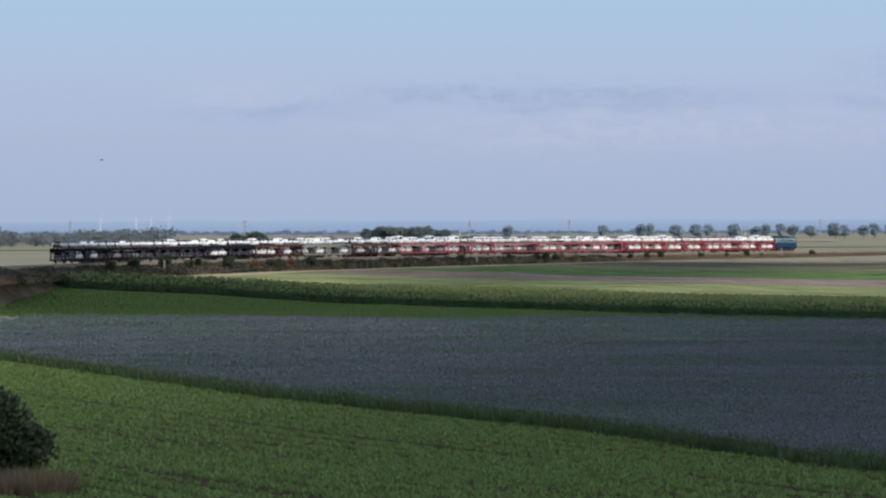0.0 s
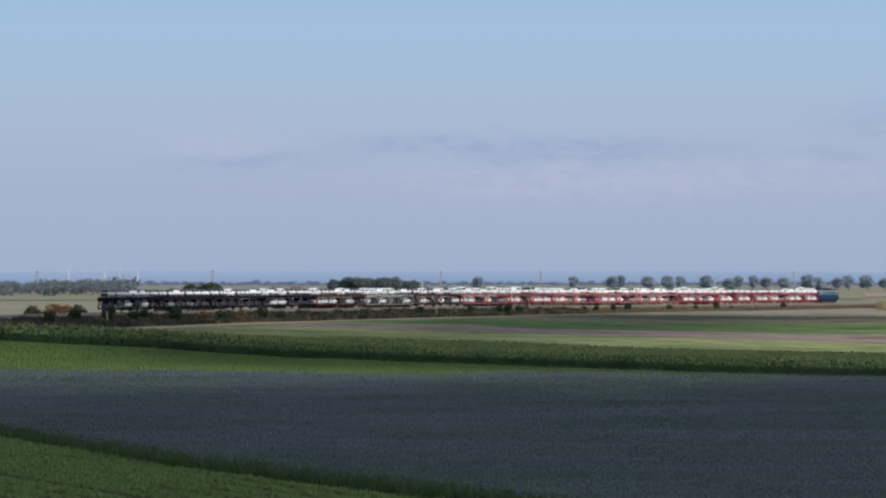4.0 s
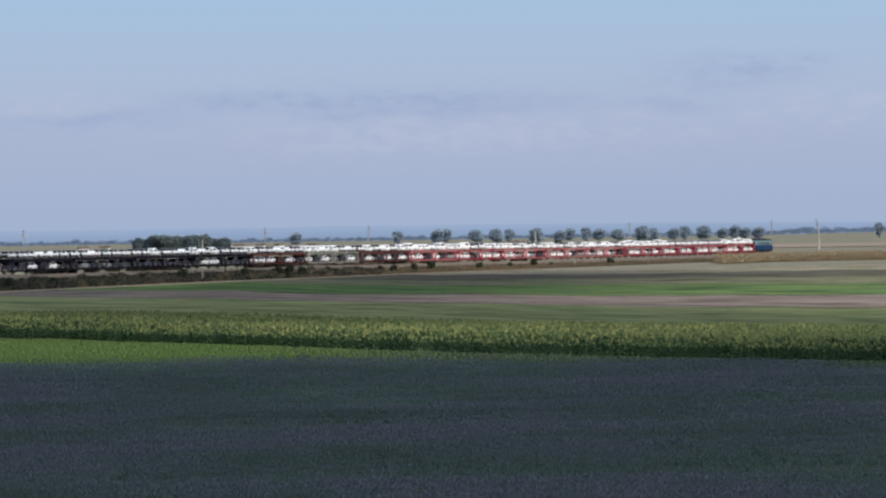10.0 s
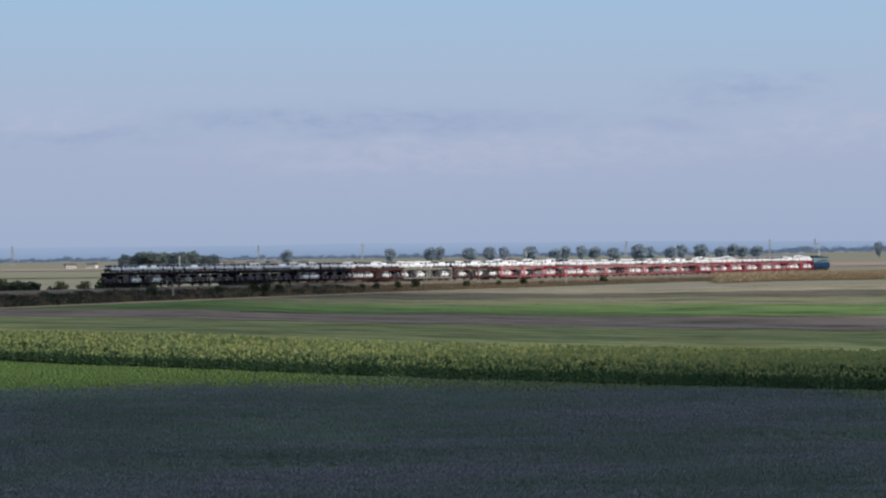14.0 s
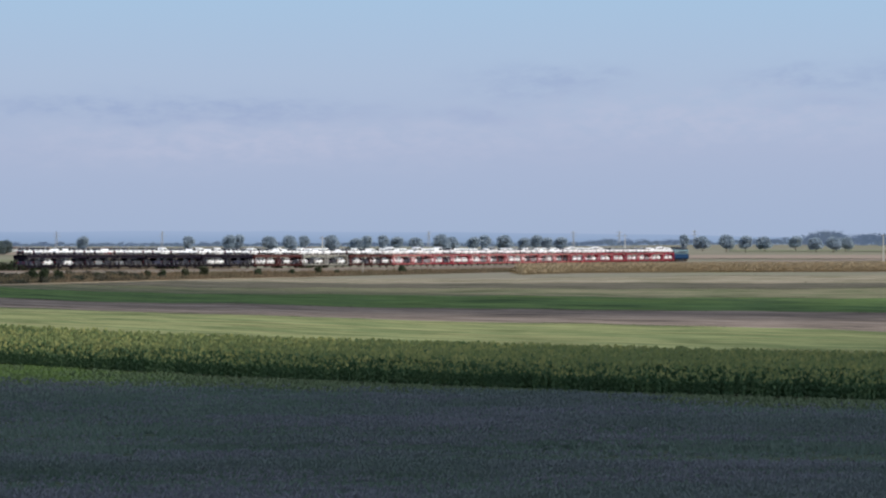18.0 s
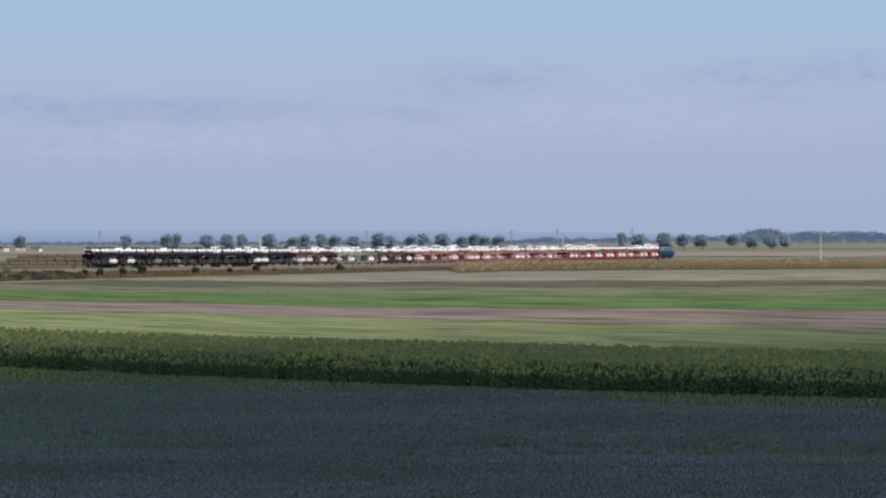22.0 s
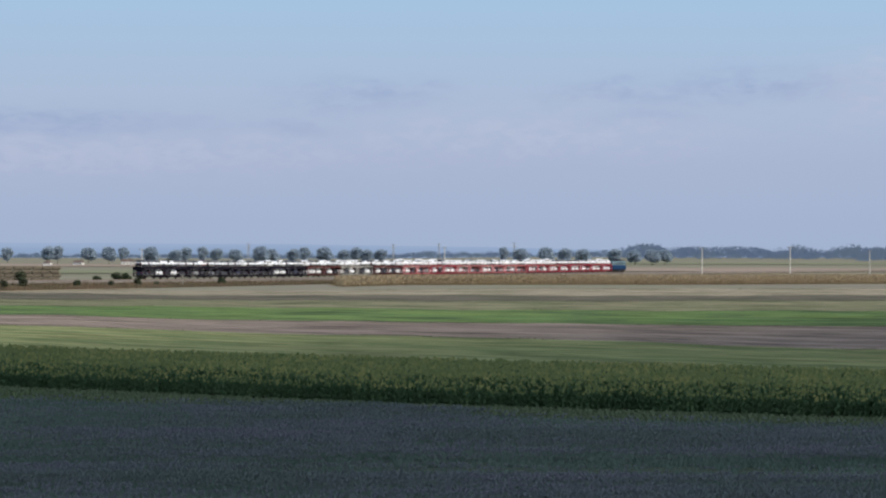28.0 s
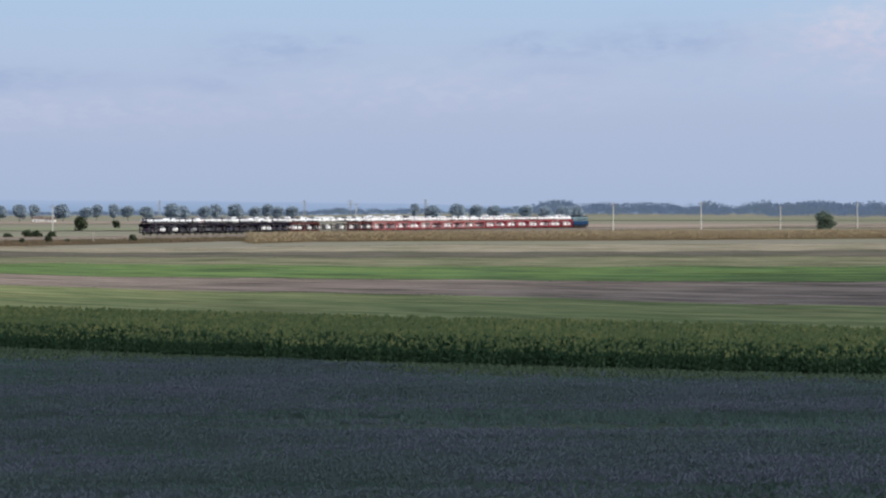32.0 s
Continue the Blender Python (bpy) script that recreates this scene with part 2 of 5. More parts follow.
M_FARGREEN = surface("far_meadow", (0.170, 0.192, 0.130), (0.195, 0.205, 0.140), 0.02, (0.3, 1, 1), 0.95, 0.2, 0.05, grit=0.3)
M_CORN_SOIL = surface("maize_soil", (0.12, 0.085, 0.045), (0.15, 0.11, 0.06), 0.3, (1, 1, 1), 0.95, 0.4, 2.0)

L_PHAC = leafage("phacelia_leaf", (0.109, 0.158, 0.133), (0.156, 0.209, 0.183), (0.105, 0.156, 0.129), clump=0.08, thin_part=0.40)
L_FLOWER = leafage("phacelia_flower", (0.143, 0.160, 0.192), (0.181, 0.194, 0.227), (0.117, 0.156, 0.149), clump=0.04, thin_part=0.40)
L_YOUNG = leafage("young_crop_leaf", (0.120, 0.198, 0.060), (0.180, 0.258, 0.082), (0.140, 0.208, 0.068), clump=0.3)
L_MARGIN = leafage("margin_grass", (0.092, 0.135, 0.076), (0.135, 0.178, 0.098), (0.105, 0.142, 0.080))
L_VERGE = leafage("verge_grass", (0.046, 0.085, 0.036), (0.082, 0.120, 0.052), (0.058, 0.090, 0.040))
L_CLOVER = leafage("clover_leaf", (0.104, 0.172, 0.054), (0.145, 0.212, 0.068), (0.120, 0.178, 0.062), clump=0.05)
L_SUNLEAF = leafage("sunflower_leaf", (0.050, 0.105, 0.054), (0.135, 0.208, 0.100), (0.064, 0.118, 0.060), clump=0.15)
L_SUNHEAD = leafage("sunflower_head", (0.350, 0.345, 0.130), (0.120, 0.180, 0.074), (0.190, 0.230, 0.092), clump=0.10)
L_CORN = leafage("ripe_maize_leaf", (0.325, 0.262, 0.172), (0.362, 0.294, 0.194), (0.336, 0.268, 0.172), clump=0.04, thin_part=0.4)
L_BANK = leafage("dry_bank_grass", (0.175, 0.130, 0.088), (0.120, 0.112, 0.066), (0.205, 0.150, 0.100), clump=0.03)
L_BAULK = leafage("baulk_weed", (0.088, 0.092, 0.056), (0.135, 0.130, 0.080))
L_BUSH = leafage("bush_leaf", (0.048, 0.060, 0.036), (0.078, 0.088, 0.052))
L_LONE = leafage("lone_tree_leaf", (0.085, 0.118, 0.092), (0.130, 0.162, 0.118))
L_DARKBUSH = leafage("dark_shrub_leaf", (0.034, 0.048, 0.028), (0.062, 0.080, 0.044))
L_RUST = leafage("rusty_shrub_leaf", (0.200, 0.105, 0.050), (0.150, 0.095, 0.045))
L_SCRUB = leafage("bramble_leaf", (0.060, 0.058, 0.044), (0.098, 0.086, 0.066), (0.050, 0.056, 0.042), clump=0.05)
# roadside trees: far haze mixed into a pale blue leaf colour
L_TREE = leafage("hazed_tree_leaf", (0.315, 0.390, 0.470), (0.375, 0.445, 0.520), thin_part=0.5)
# grove: the bluish part of the leaf colour is painted haze
L_GROVE = leafage("hazed_grove_leaf", (0.140, 0.185, 0.200), (0.215, 0.255, 0.225), (0.130, 0.175, 0.205), clump=0.06, thin_part=0.5)
# west wood: blue-grey of the distant air put into the leaves
L_WOOD = leafage("hazed_wood_leaf", (0.155, 0.185, 0.205), (0.200, 0.225, 0.240), thin_part=0.5)
M_BARK = surface("bark", (0.09, 0.075, 0.06), (0.13, 0.11, 0.09), 1.5, (1, 1, 0.3), 0.9, 0.6, 9.0)

# ================= mesh helpers =================


def mesh_from(name, verts, faces, mats, index=None):
    """A mesh from arrays: vertices (n, 3), faces as a list or an (m, k) array."""
    me = bpy.data.meshes.new(name)
    verts = np.asarray(verts, dtype=np.float32)
    if isinstance(faces, np.ndarray):
        k = faces.shape[1]
        me.vertices.add(len(verts))
        me.vertices.foreach_set("co", verts.ravel())
        me.loops.add(faces.size)
        me.loops.foreach_set("vertex_index", faces.astype(np.int32).ravel())
        me.polygons.add(len(faces))
        me.polygons.foreach_set("loop_start", np.arange(0, faces.size, k, dtype=np.int32))
    else:
        me.from_pydata(verts.tolist(), [], faces)
    for m in mats:
        me.materials.append(m)
    if index is not None:
        me.polygons.foreach_set("material_index", np.asarray(index, dtype=np.int32))
    me.update(calc_edges=True)
    return me


def scatter(name, verts, tris, index, mats, where, size, turn, label, category, lean=None):
    """One object of kind stuff: many copies of a small plant joined in one mesh."""
    verts, tris = np.asarray(verts, float), np.asarray(tris)
    n, k = len(where), len(verts)
    c, s = np.cos(turn)[:, None], np.sin(turn)[:, None]
    size = np.asarray(size)
    if size.ndim == 1:
        size = np.stack([size, size], 1)
    x, y, z = (verts[None, :, 0] * size[:, :1], verts[None, :, 1] * size[:, :1], verts[None, :, 2] * size[:, 1:])
    out = np.empty((n, k, 3))
    out[..., 0] = x * c - y * s + where[:, None, 0]
    out[..., 1] = x * s + y * c + where[:, None, 1]
    out[..., 2] = z + where[:, None, 2]
    if lean is not None:
        out[..., 0] += lean[:, :1] * z
        out[..., 1] += lean[:, 1:] * z
    f = (tris[None] + (np.arange(n) * k)[:, None, None]).reshape(-1, 3)
    ob = new(name, mesh_from(name, out.reshape(-1, 3), f, mats, np.tile(index, n)))
    return tagged(ob, label, category, kind="stuff")


def part(name, bm, mat, parent, label=""):
    me = bpy.data.meshes.new(name)
    bm.to_mesh(me)
    bm.free()
    me.materials.append(mat)
    ob = new(name, me)
    ob.parent = parent
    return tagged(ob, label) if label else ob


def box(bm, x0, x1, y0, y1, z0, z1, bevel=0.0):
    r = bmesh.ops.create_cube(bm, size=1)
    for v in r["verts"]:
        v.co = Vector((x0 + (v.co.x + 0.5) * (x1 - x0), y0 + (v.co.y + 0.5) * (y1 - y0), z0 + (v.co.z + 0.5) * (z1 - z0)))
    if bevel:
        edges = {e for v in r["verts"] for e in v.link_edges}
        bmesh.ops.bevel(bm, geom=list(edges), offset=bevel, segments=1, affect="EDGES")
    return bm


def beam(bm, a, b, w, h=None):
    """A square bar from a to b."""
    a, b = Vector(a), Vector(b)
    d = b - a
    r = bmesh.ops.create_cube(bm, size=1)
    m = Matrix.Translation((a + b) / 2) @ d.to_track_quat("Z", "Y").to_matrix().to_4x4() @ Matrix.Diagonal((w, h or w, d.length, 1))
    bmesh.ops.transform(bm, matrix=m, verts=r["verts"])
    return bm


def cyl(bm, centre, radius, length, axis="Y", seg=14, r2=None):
    r = bmesh.ops.create_cone(bm, cap_ends=True, segments=seg, radius1=radius, radius2=radius if r2 is None else r2, depth=length)
    rot = {"X": pose(0, 0, 0, 0, 90, 0), "Y": pose(0, 0, 0, 90, 0, 0), "Z": pose(0, 0, 0)}[axis]
    bmesh.ops.transform(bm, matrix=Matrix.Translation(centre) @ rot, verts=r["verts"])
    return bm


def bmnew():
    return bmesh.new()


# ================= ground and fields =================


LIFT = 4.8        # height of the plain along the railway over the near fields
LAND_Y = (0, 480, 580, 641, 714, 770, 830, 885)
LAND_Z = (0, 0, 2.0, 2.84, 3.73, 4.15, 4.5, LIFT)
TRACK_X = (176.574, -90.093, -445.163, 529.957, 129.799, -131.015)
TRACK_Y = (-116.854, 194.985, -25.723, -92.956, 992.688, 534.225)


def track(s):
    """Plan of the line at s metres: place, heading."""
    u = np.clip(s, -60, 1030) / 1000
    dx, dy = np.polyval(np.polyder(TRACK_X), u), np.polyval(np.polyder(TRACK_Y), u)
    n = math.hypot(dx, dy)
    dx, dy = dx / n, dy / n
    rest = s - u * 1000
    return np.polyval(TRACK_X, u) + dx * rest, np.polyval(TRACK_Y, u) + dy * rest, dx, dy


LINE_XY = np.array([track(float(q))[:2] for q in np.arange(-260, 1200, 10)])


def land(x, y):
    """Height of the fields: flat below the lookout, then a gentle rise to the railway."""
    x, y = np.asarray(x, float), np.asarray(y, float)
    base = np.interp(y, LAND_Y, LAND_Z)
    w = np.clip((np.interp(y, LINE_XY[:, 1], LINE_XY[:, 0]) + 66 - x) / 56, 0, 1) * np.clip((y - 400) / 110, 0, 1)
    return base + (LIFT - base) * w * w * (3 - 2 * w)


def rise(x, y):
    """The plain, which lifts a little more towards the far woods."""
    y = np.asarray(y, float)
    t = np.clip((y - 2300) / 2300, 0, 1)
    e = np.clip((np.asarray(x, float) / np.maximum(y, 1) - 0.045) / 0.045, 0, 1)
    return land(x, y) + 2.0 * t * t * (3 - 2 * t) * e * e * (3 - 2 * e)


def on_land(p):
    """Sets plants on the ground."""
    p[:, 2] += land(p[:, 0], p[:, 1])
    return p


def line(points, wave=0.0):
    """A field edge y(x) through the points, with a slight natural unevenness."""
    xs, ys = zip(*points)

    def f(x):
        x = np.asarray(x, float)
        y = np.interp(x, xs, ys)
        y = np.where(x < xs[0], ys[0] + (x - xs[0]) * (ys[1] - ys[0]) / (xs[1] - xs[0]), y)
        y = np.where(x > xs[-1], ys[-1] + (x - xs[-1]) * 0.5 * (ys[-1] - ys[-2]) / (xs[-1] - xs[-2]), y)
        p = ys[0]
        return y + wave * (0.5 * np.sin(0.06 * x + p) + 0.3 * np.sin(0.19 * x + 2 * p) + 0.2 * np.sin(0.43 * x + 3 * p) + 0.12 * np.sin(1.3 * x + 5 * p))
    return f


# field edges in plan, from the lookout outwards
NEAR_EDGE = line([(-110, 262), (-90, 206), (-77, 171), (-58, 121), (-46, 89), (-36, 67), (-28, 51), (-20, 35), (-12, 12), (-6, -5), (0, -20), (10, -44), (30, -92)], 0.8)
PHAC_TOP = line([(-150, 418), (-112, 404), (-78, 388), (-55, 381), (-31, 378), (-19, 374), (-10, 371), (0, 360), (12, 350), (19, 346), (28, 330), (36, 324), (50, 315), (62, 307), (100, 286)], 1.2)
SUN_FRONT = line([(-125, 478), (-114, 482), (-98, 492), (-82, 497), (-66, 492), (-51, 473), (-36, 449), (-20, 420), (-10, 404), (0, 390), (12, 374), (19, 365), (30, 354), (40, 345), (50, 336), (62, 328), (100, 306)], 0.8)
SUN_REAR = line([(-125, 486), (-114, 492), (-99, 506), (-84, 521), (-66, 536), (-48, 520), (-30, 500), (-10, 475), (-4, 466), (14, 445), (30, 427), (44, 412), (61, 395), (72, 380), (110, 352)], 1.5)
PLOUGH_F = line([(-105, 620), (-84, 625), (-55, 645), (-31, 618), (-13, 604), (0, 591), (19, 574), (29, 569), (48, 558), (60, 549), (70, 538), (80, 531), (100, 523), (140, 508)], 3.0)
PLOUGH_R = line([(-105, 652), (-86, 658), (-56, 684), (-33, 666), (-14, 660), (0, 644), (22, 631), (53, 618), (90, 610), (116, 610), (200, 612)], 4.0)
GREEN_R = line([(-95, 805), (-79, 786), (-50, 738), (-11, 713), (23, 701), (61, 695), (106, 687), (154, 683)], 8.0)
OLIVE_R = line([(-88, 824), (-64, 791), (-22, 770), (17, 762), (65, 765), (130, 766)], 10)
HARROW_R = line([(-72, 853), (-59, 845), (-10, 831), (25, 818), (73, 820), (155, 838)], 10)
PALE_R = line([(-60, 882), (0, 885), (41, 900), (82, 935), (180, 965)], 14)
CORN_F = line([(36, 955), (46, 990), (58, 1030), (90, 1052), (135, 1062), (220, 1135), (300, 1190)], 3)


def field(name, front, rear, x0, x1, z, mat, label, step=2.0):
    xs = np.arange(x0, x1 + step, step)
    rows = 18
    fy, ry = front(xs), rear(xs)
    v = np.concatenate([np.stack([xs, fy + (ry - fy) * k / rows, np.zeros(len(xs))], 1) for k in range(rows + 1)])
    v[:, 2] = land(v[:, 0], v[:, 1]) + z
    n = len(xs)
    q = np.array([(k * n + i, k * n + i + 1, (k + 1) * n + i + 1, (k + 1) * n + i) for k in range(rows) for i in range(n - 1)])
    me = mesh_from(name, v, q, [mat])
    uv = me.uv_layers.new(name="plan")
    wide = float(np.mean(rear(xs) - front(xs)))
    along = np.array([(v[i][0] * 1.3, (i // n) / rows * wide) for i in q.ravel()], dtype=np.float32)
    uv.data.foreach_set("uv", along.ravel())
    ob = new(name, me)
    return tagged(ob, label, "field", kind="structure")


def build_ground():
    xs = np.concatenate([np.linspace(-2600, -300, 12), np.linspace(-280, 600, 40), np.linspace(640, 2800, 12)])
    ys = np.concatenate([np.linspace(-700, 0, 8), np.linspace(60, 420, 7), np.linspace(440, 900, 24), np.linspace(960, 2300, 22), np.linspace(2380, 4900, 26)])
    v = np.array([(x, y, float(rise(x, y)) - (0.5 if 420 < y < 870 and x > -140 else 0.0)) for y in ys for x in xs])
    n = len(xs)
    q = np.array([(k * n + i, k * n + i + 1, (k + 1) * n + i + 1, (k + 1) * n + i) for k in range(len(ys) - 1) for i in range(n - 1)])
    tagged(new("ground", mesh_from("ground", v, q, [M_GROUND])), "flat farmland plain of dry pale grass", "ground", kind="structure")
    low = line([(-90, -700), (90, -690)])
    field("field_young_crop", low, NEAR_EDGE, -110, 26, 0.03, M_NEAR, "dark soil field sown with young green crop rows")
    field("field_phacelia", NEAR_EDGE, PHAC_TOP, -108, 240, 0.06, M_PHACELIA, "field of flowering purple phacelia")
    field("field_margin", PHAC_TOP, SUN_FRONT, -12, 240, 0.085, M_SOILDARK, "narrow dark grassy margin below the sunflowers")
    field("field_clover", PHAC_TOP, SUN_FRONT, -150, -12, 0.09, M_MEADOW, "bright green clover wedge beside the sunflowers")
    field("field_sunflower", SUN_FRONT, SUN_REAR, -122, 240, 0.12, M_SOILDARK, "dark soil under the sunflower strip")
    field("field_stubble", SUN_REAR, PLOUGH_F, -122, 270, 0.09, M_STUBBLE, "pale green grass strip behind the sunflowers")
    field("field_ploughed", PLOUGH_F, PLOUGH_R, -100, 260, 0.06, M_PLOUGH, "ploughed reddish brown earth strip")
    field("field_fodder", PLOUGH_R, GREEN_R, -84, 280, 0.09, M_GREEN, "bright green fodder crop strip")
    field("field_pasture", GREEN_R, OLIVE_R, -78, 290, 0.06, M_OLIVE, "olive and straw coloured dry pasture strip")
    field("field_harrowed", OLIVE_R, HARROW_R, -66, 300, 0.09, M_HARROW, "dark harrowed field strip")
    field("field_pale", HARROW_R, PALE_R, -56, 320, 0.06, M_PALE, "pale straw stubble strip")
    field("field_maize", CORN_F, lambda x: CORN_F(x) + 130 + 0.9 * np.maximum(0, np.asarray(x) - 60), 42, 420, 0.05, M_CORN_SOIL, "dry soil under ripe maize")

    for name, u0, u1, d0, d1, mat, lab in (("field_far_tan", 300, 2300, 1750, 2150, M_FARTAN, "pinkish tan stubble beyond the railway"),
                                           ("field_far_green", -1900, 300, 1500, 1720, M_FARGREEN, "dull green meadow beyond the railway"),
                                           ("field_far_green", 700, 2300, 2700, 3000, M_FARGREEN, "dull green meadow before the far wood"),
                                           ("field_far_tan", -1900, 200, 2150, 2500, M_FARTAN, "tan stubble before the far trees")):
        a = np.linspace(u0, u1, 30) / 7785
        v = np.array([(d * math.sin(t), d * math.cos(t) + 12 * math.sin(t * 40), float(rise(d * math.sin(t), d * math.cos(t) + 12)) + 0.25) for d in np.linspace(d0, d1, 5) for t in a])
        q = np.array([(k * 30 + i, k * 30 + i + 1, k * 30 + 31 + i, k * 30 + 30 + i) for k in range(4) for i in range(29)])
        tagged(new(name, mesh_from(name, v, q, [mat])), lab, "field", kind="structure")


build_ground()

# ================= railway =================
def bank_height(s):
    return float(np.interp(s, [-100, 0, 200, 330, 430, 530, 800, 1100], [2.4, 2.38, 2.3, 2.05, 1.7, 1.42, 1.15, 1.0]))


def rail_z(s):
    return LIFT + bank_height(s)


def sweep(name, profile, s0, s1, step, mat, parent=None, label="", category="", wobble=0.0):
    """Sweeps a cross section (across to the right, up from the railhead or 'g' for the ground) along the line."""
    rng = random.Random(5)
    v, q = [], []
    ss = np.arange(s0, s1 + step, step)
    for s in ss:
        x, y, dx, dy = track(float(s))
        for a, z in profile:
            w = rng.uniform(-wobble, wobble) if z == "g" or wobble else 0
            px, py = x + dy * (a + w), y - dx * (a + w)
            v.append((px, py, float(land(px, py)) - 0.05 if z == "g" else rail_z(s) + z))
    k = len(profile)
    for i in range(len(ss) - 1):
        for j in range(k - 1):
            q.append((i * k + j, i * k + j + 1, (i + 1) * k + j + 1, (i + 1) * k + j))
    ob = new(name, mesh_from(name, v, np.array(q), [mat]))
    if parent:
        ob.parent = parent
        return ob
    return tagged(ob, label, category, kind="structure")


sweep("embankment", [(-13, "g"), (-8, -1.5), (-3.2, -0.62), (3.2, -0.62), (6.0, -1.1), (9.5, -1.6), (14, "g")], -260, 1500, 8, M_BANK,
      label="low railway embankment of dry brown grass", category="embankment", wobble=0.6)
bed = sweep("track_bed", [(-2.6, -0.66), (-1.7, -0.2), (1.7, -0.2), (2.6, -0.66)], -260, 1500, 10, M_BALLAST,
            label="grey ballast bed of a single railway line", category="railway")
for side in (-0.75, 0.75):
    sweep("rail", [(side - 0.04, -0.2), (side - 0.035, 0.0), (side + 0.035, 0.0), (side + 0.04, -0.2)], -260, 1500, 10, M_RAIL, parent=bed)


def along(s0, s1, a0, a1, z):
    """A flat band beside the line."""
    ss = np.arange(s0, s1, 8.0)
    v, q = [], []
    for i, s in enumerate(ss):
        x, y, dx, dy = track(float(s))
        for a in (a0 + 0.6 * math.sin(s * 0.05), a1 + 0.8 * math.sin(s * 0.03 + 1)):
            v.append((x + dy * a, y - dx * a, float(land(x + dy * a, y - dx * a)) + z))
        if i:
            q.append((2 * i - 2, 2 * i - 1, 2 * i + 1, 2 * i))
    return v, np.array(q)


v, q = along(20, 420, 16, 21, 0.12)
tagged(new("dirt_track", mesh_from("dirt_track", v, q, [M_DIRT])), "pale bare earth farm track below the embankment", "track", kind="structure")

# ================= plants =================
PLANTS = np.random.RandomState(7)


def sown(n, x0, x1, y0, y1, ok):
    p = PLANTS.rand(n, 2) * ((x1 - x0), (y1 - y0)) + (x0, y0)
    p = p[ok(p[:, 0], p[:, 1])]
    return on_land(np.concatenate([p, np.zeros((len(p), 1))], 1))


def in_sight(x, y, pad=2.0):
    """Land that the way overlooks."""
    left = -11.0 - 0.172 * (y + 262) - pad
    right = np.maximum(-8 + 0.042 * (y + 240), 0.19 * y) + pad
    return (x > left) & (x < right)


def blades(count, spread, height, width, seed, droop=0.3):
    """A tuft: triangles that lean outwards."""
    r = random.Random(seed)
    v, t = [], []
    for i in range(count):
        a = 2 * math.pi * (i + r.random() * 0.6) / count
        ox, oy = spread * r.random() * math.cos(a), spread * r.random() * math.sin(a)
        tx, ty = ox + droop * math.cos(a), oy + droop * math.sin(a)
        w = width * (0.7 + 0.6 * r.random())
        px, py = -math.sin(a) * w / 2, math.cos(a) * w / 2
        k = len(v)
        v += [(ox + px, oy + py, 0), (ox - px, oy - py, 0), (tx, ty, height * (0.7 + 0.4 * r.random()))]
        t.append((k, k + 1, k + 2))
    return v, t


def phacelia():
    v, t = blades(4, 0.12, 0.36, 0.20, 1, 0.20)
    idx = [0] * len(t)
    leaf = len(t)
    r = random.Random(2)
    for i in range(2):
        a = i * 2.9 + 0.3
        cx, cy, z = 0.16 * math.cos(a), 0.16 * math.sin(a), 0.33 + 0.09 * r.random()
        k = len(v)
        v += [(cx - 0.07, cy, z), (cx + 0.07, cy, z + 0.02), (cx, cy - 0.06, z + 0.12), (cx, cy + 0.07, z + 0.10)]
        t += [(k, k + 1, k + 2), (k, k + 3, k + 1)]
        idx += [1, 1]
    p = sown(430000, -115, 76, -50, 412, lambda x, y: in_sight(x, y) & (y > NEAR_EDGE(x) + 2.4) & (y < PHAC_TOP(x)))
    bare = np.array([noise.noise((x * 0.031, y * 0.022, 3.0)) + 0.6 * noise.noise((x * 0.0125, y * 0.10, 9.0)) for x, y, _ in p])
    gaps = np.array([noise.noise((x * 0.022, y * 0.19 + 0.0125 * x, 4.0)) for x, y, _ in p])
    p = p[PLANTS.rand(len(p)) < np.clip(0.85 + bare, 0.25, 1) * np.where(gaps > 0.24, 0.14, 1.0)]
    bare = np.array([noise.noise((x * 0.031, y * 0.022, 3.0)) + 0.6 * noise.noise((x * 0.0125, y * 0.10, 9.0)) for x, y, _ in p])
    # unflowered plants towards the far edge and in drifts
    green = PLANTS.rand(len(p)) < np.clip(1.0 - (PHAC_TOP(p[:, 0]) - p[:, 1]) / 170 - 0.8 * bare, 0.10, 0.9)
    for stand, some, tv, tt, ti, mats, label in (
            ("phacelia_crop", ~green, v, t, idx, [L_PHAC, L_FLOWER], "grey-green phacelia plants with pale purple flower heads"),
            ("phacelia_leaves", green, v, t[:leaf], idx[:leaf], [L_PHAC], "grey-green phacelia plants not yet in flower")):
        n = int(some.sum())
        scatter(stand, tv, tt, ti, mats, p[some], 1.25 + 0.56 * PLANTS.rand(n) + 0.32 * bare[some], PLANTS.rand(n) * 6.28, label, "crop plants")


def verge():
    v, t = blades(7, 0.22, 0.62, 0.10, 3, 0.22)
    p = sown(150000, -112, 16, -60, 270, lambda x, y: in_sight(x, y) & (y > NEAR_EDGE(x) - 1.6) & (y < NEAR_EDGE(x) + 7.0))
    n = len(p)
    scatter("verge_grass", v, t, [0] * len(t), [L_VERGE], p, 0.95 + 0.95 * PLANTS.rand(n), PLANTS.rand(n) * 6.28,
            "tall dark grass along the field edge", "grass")


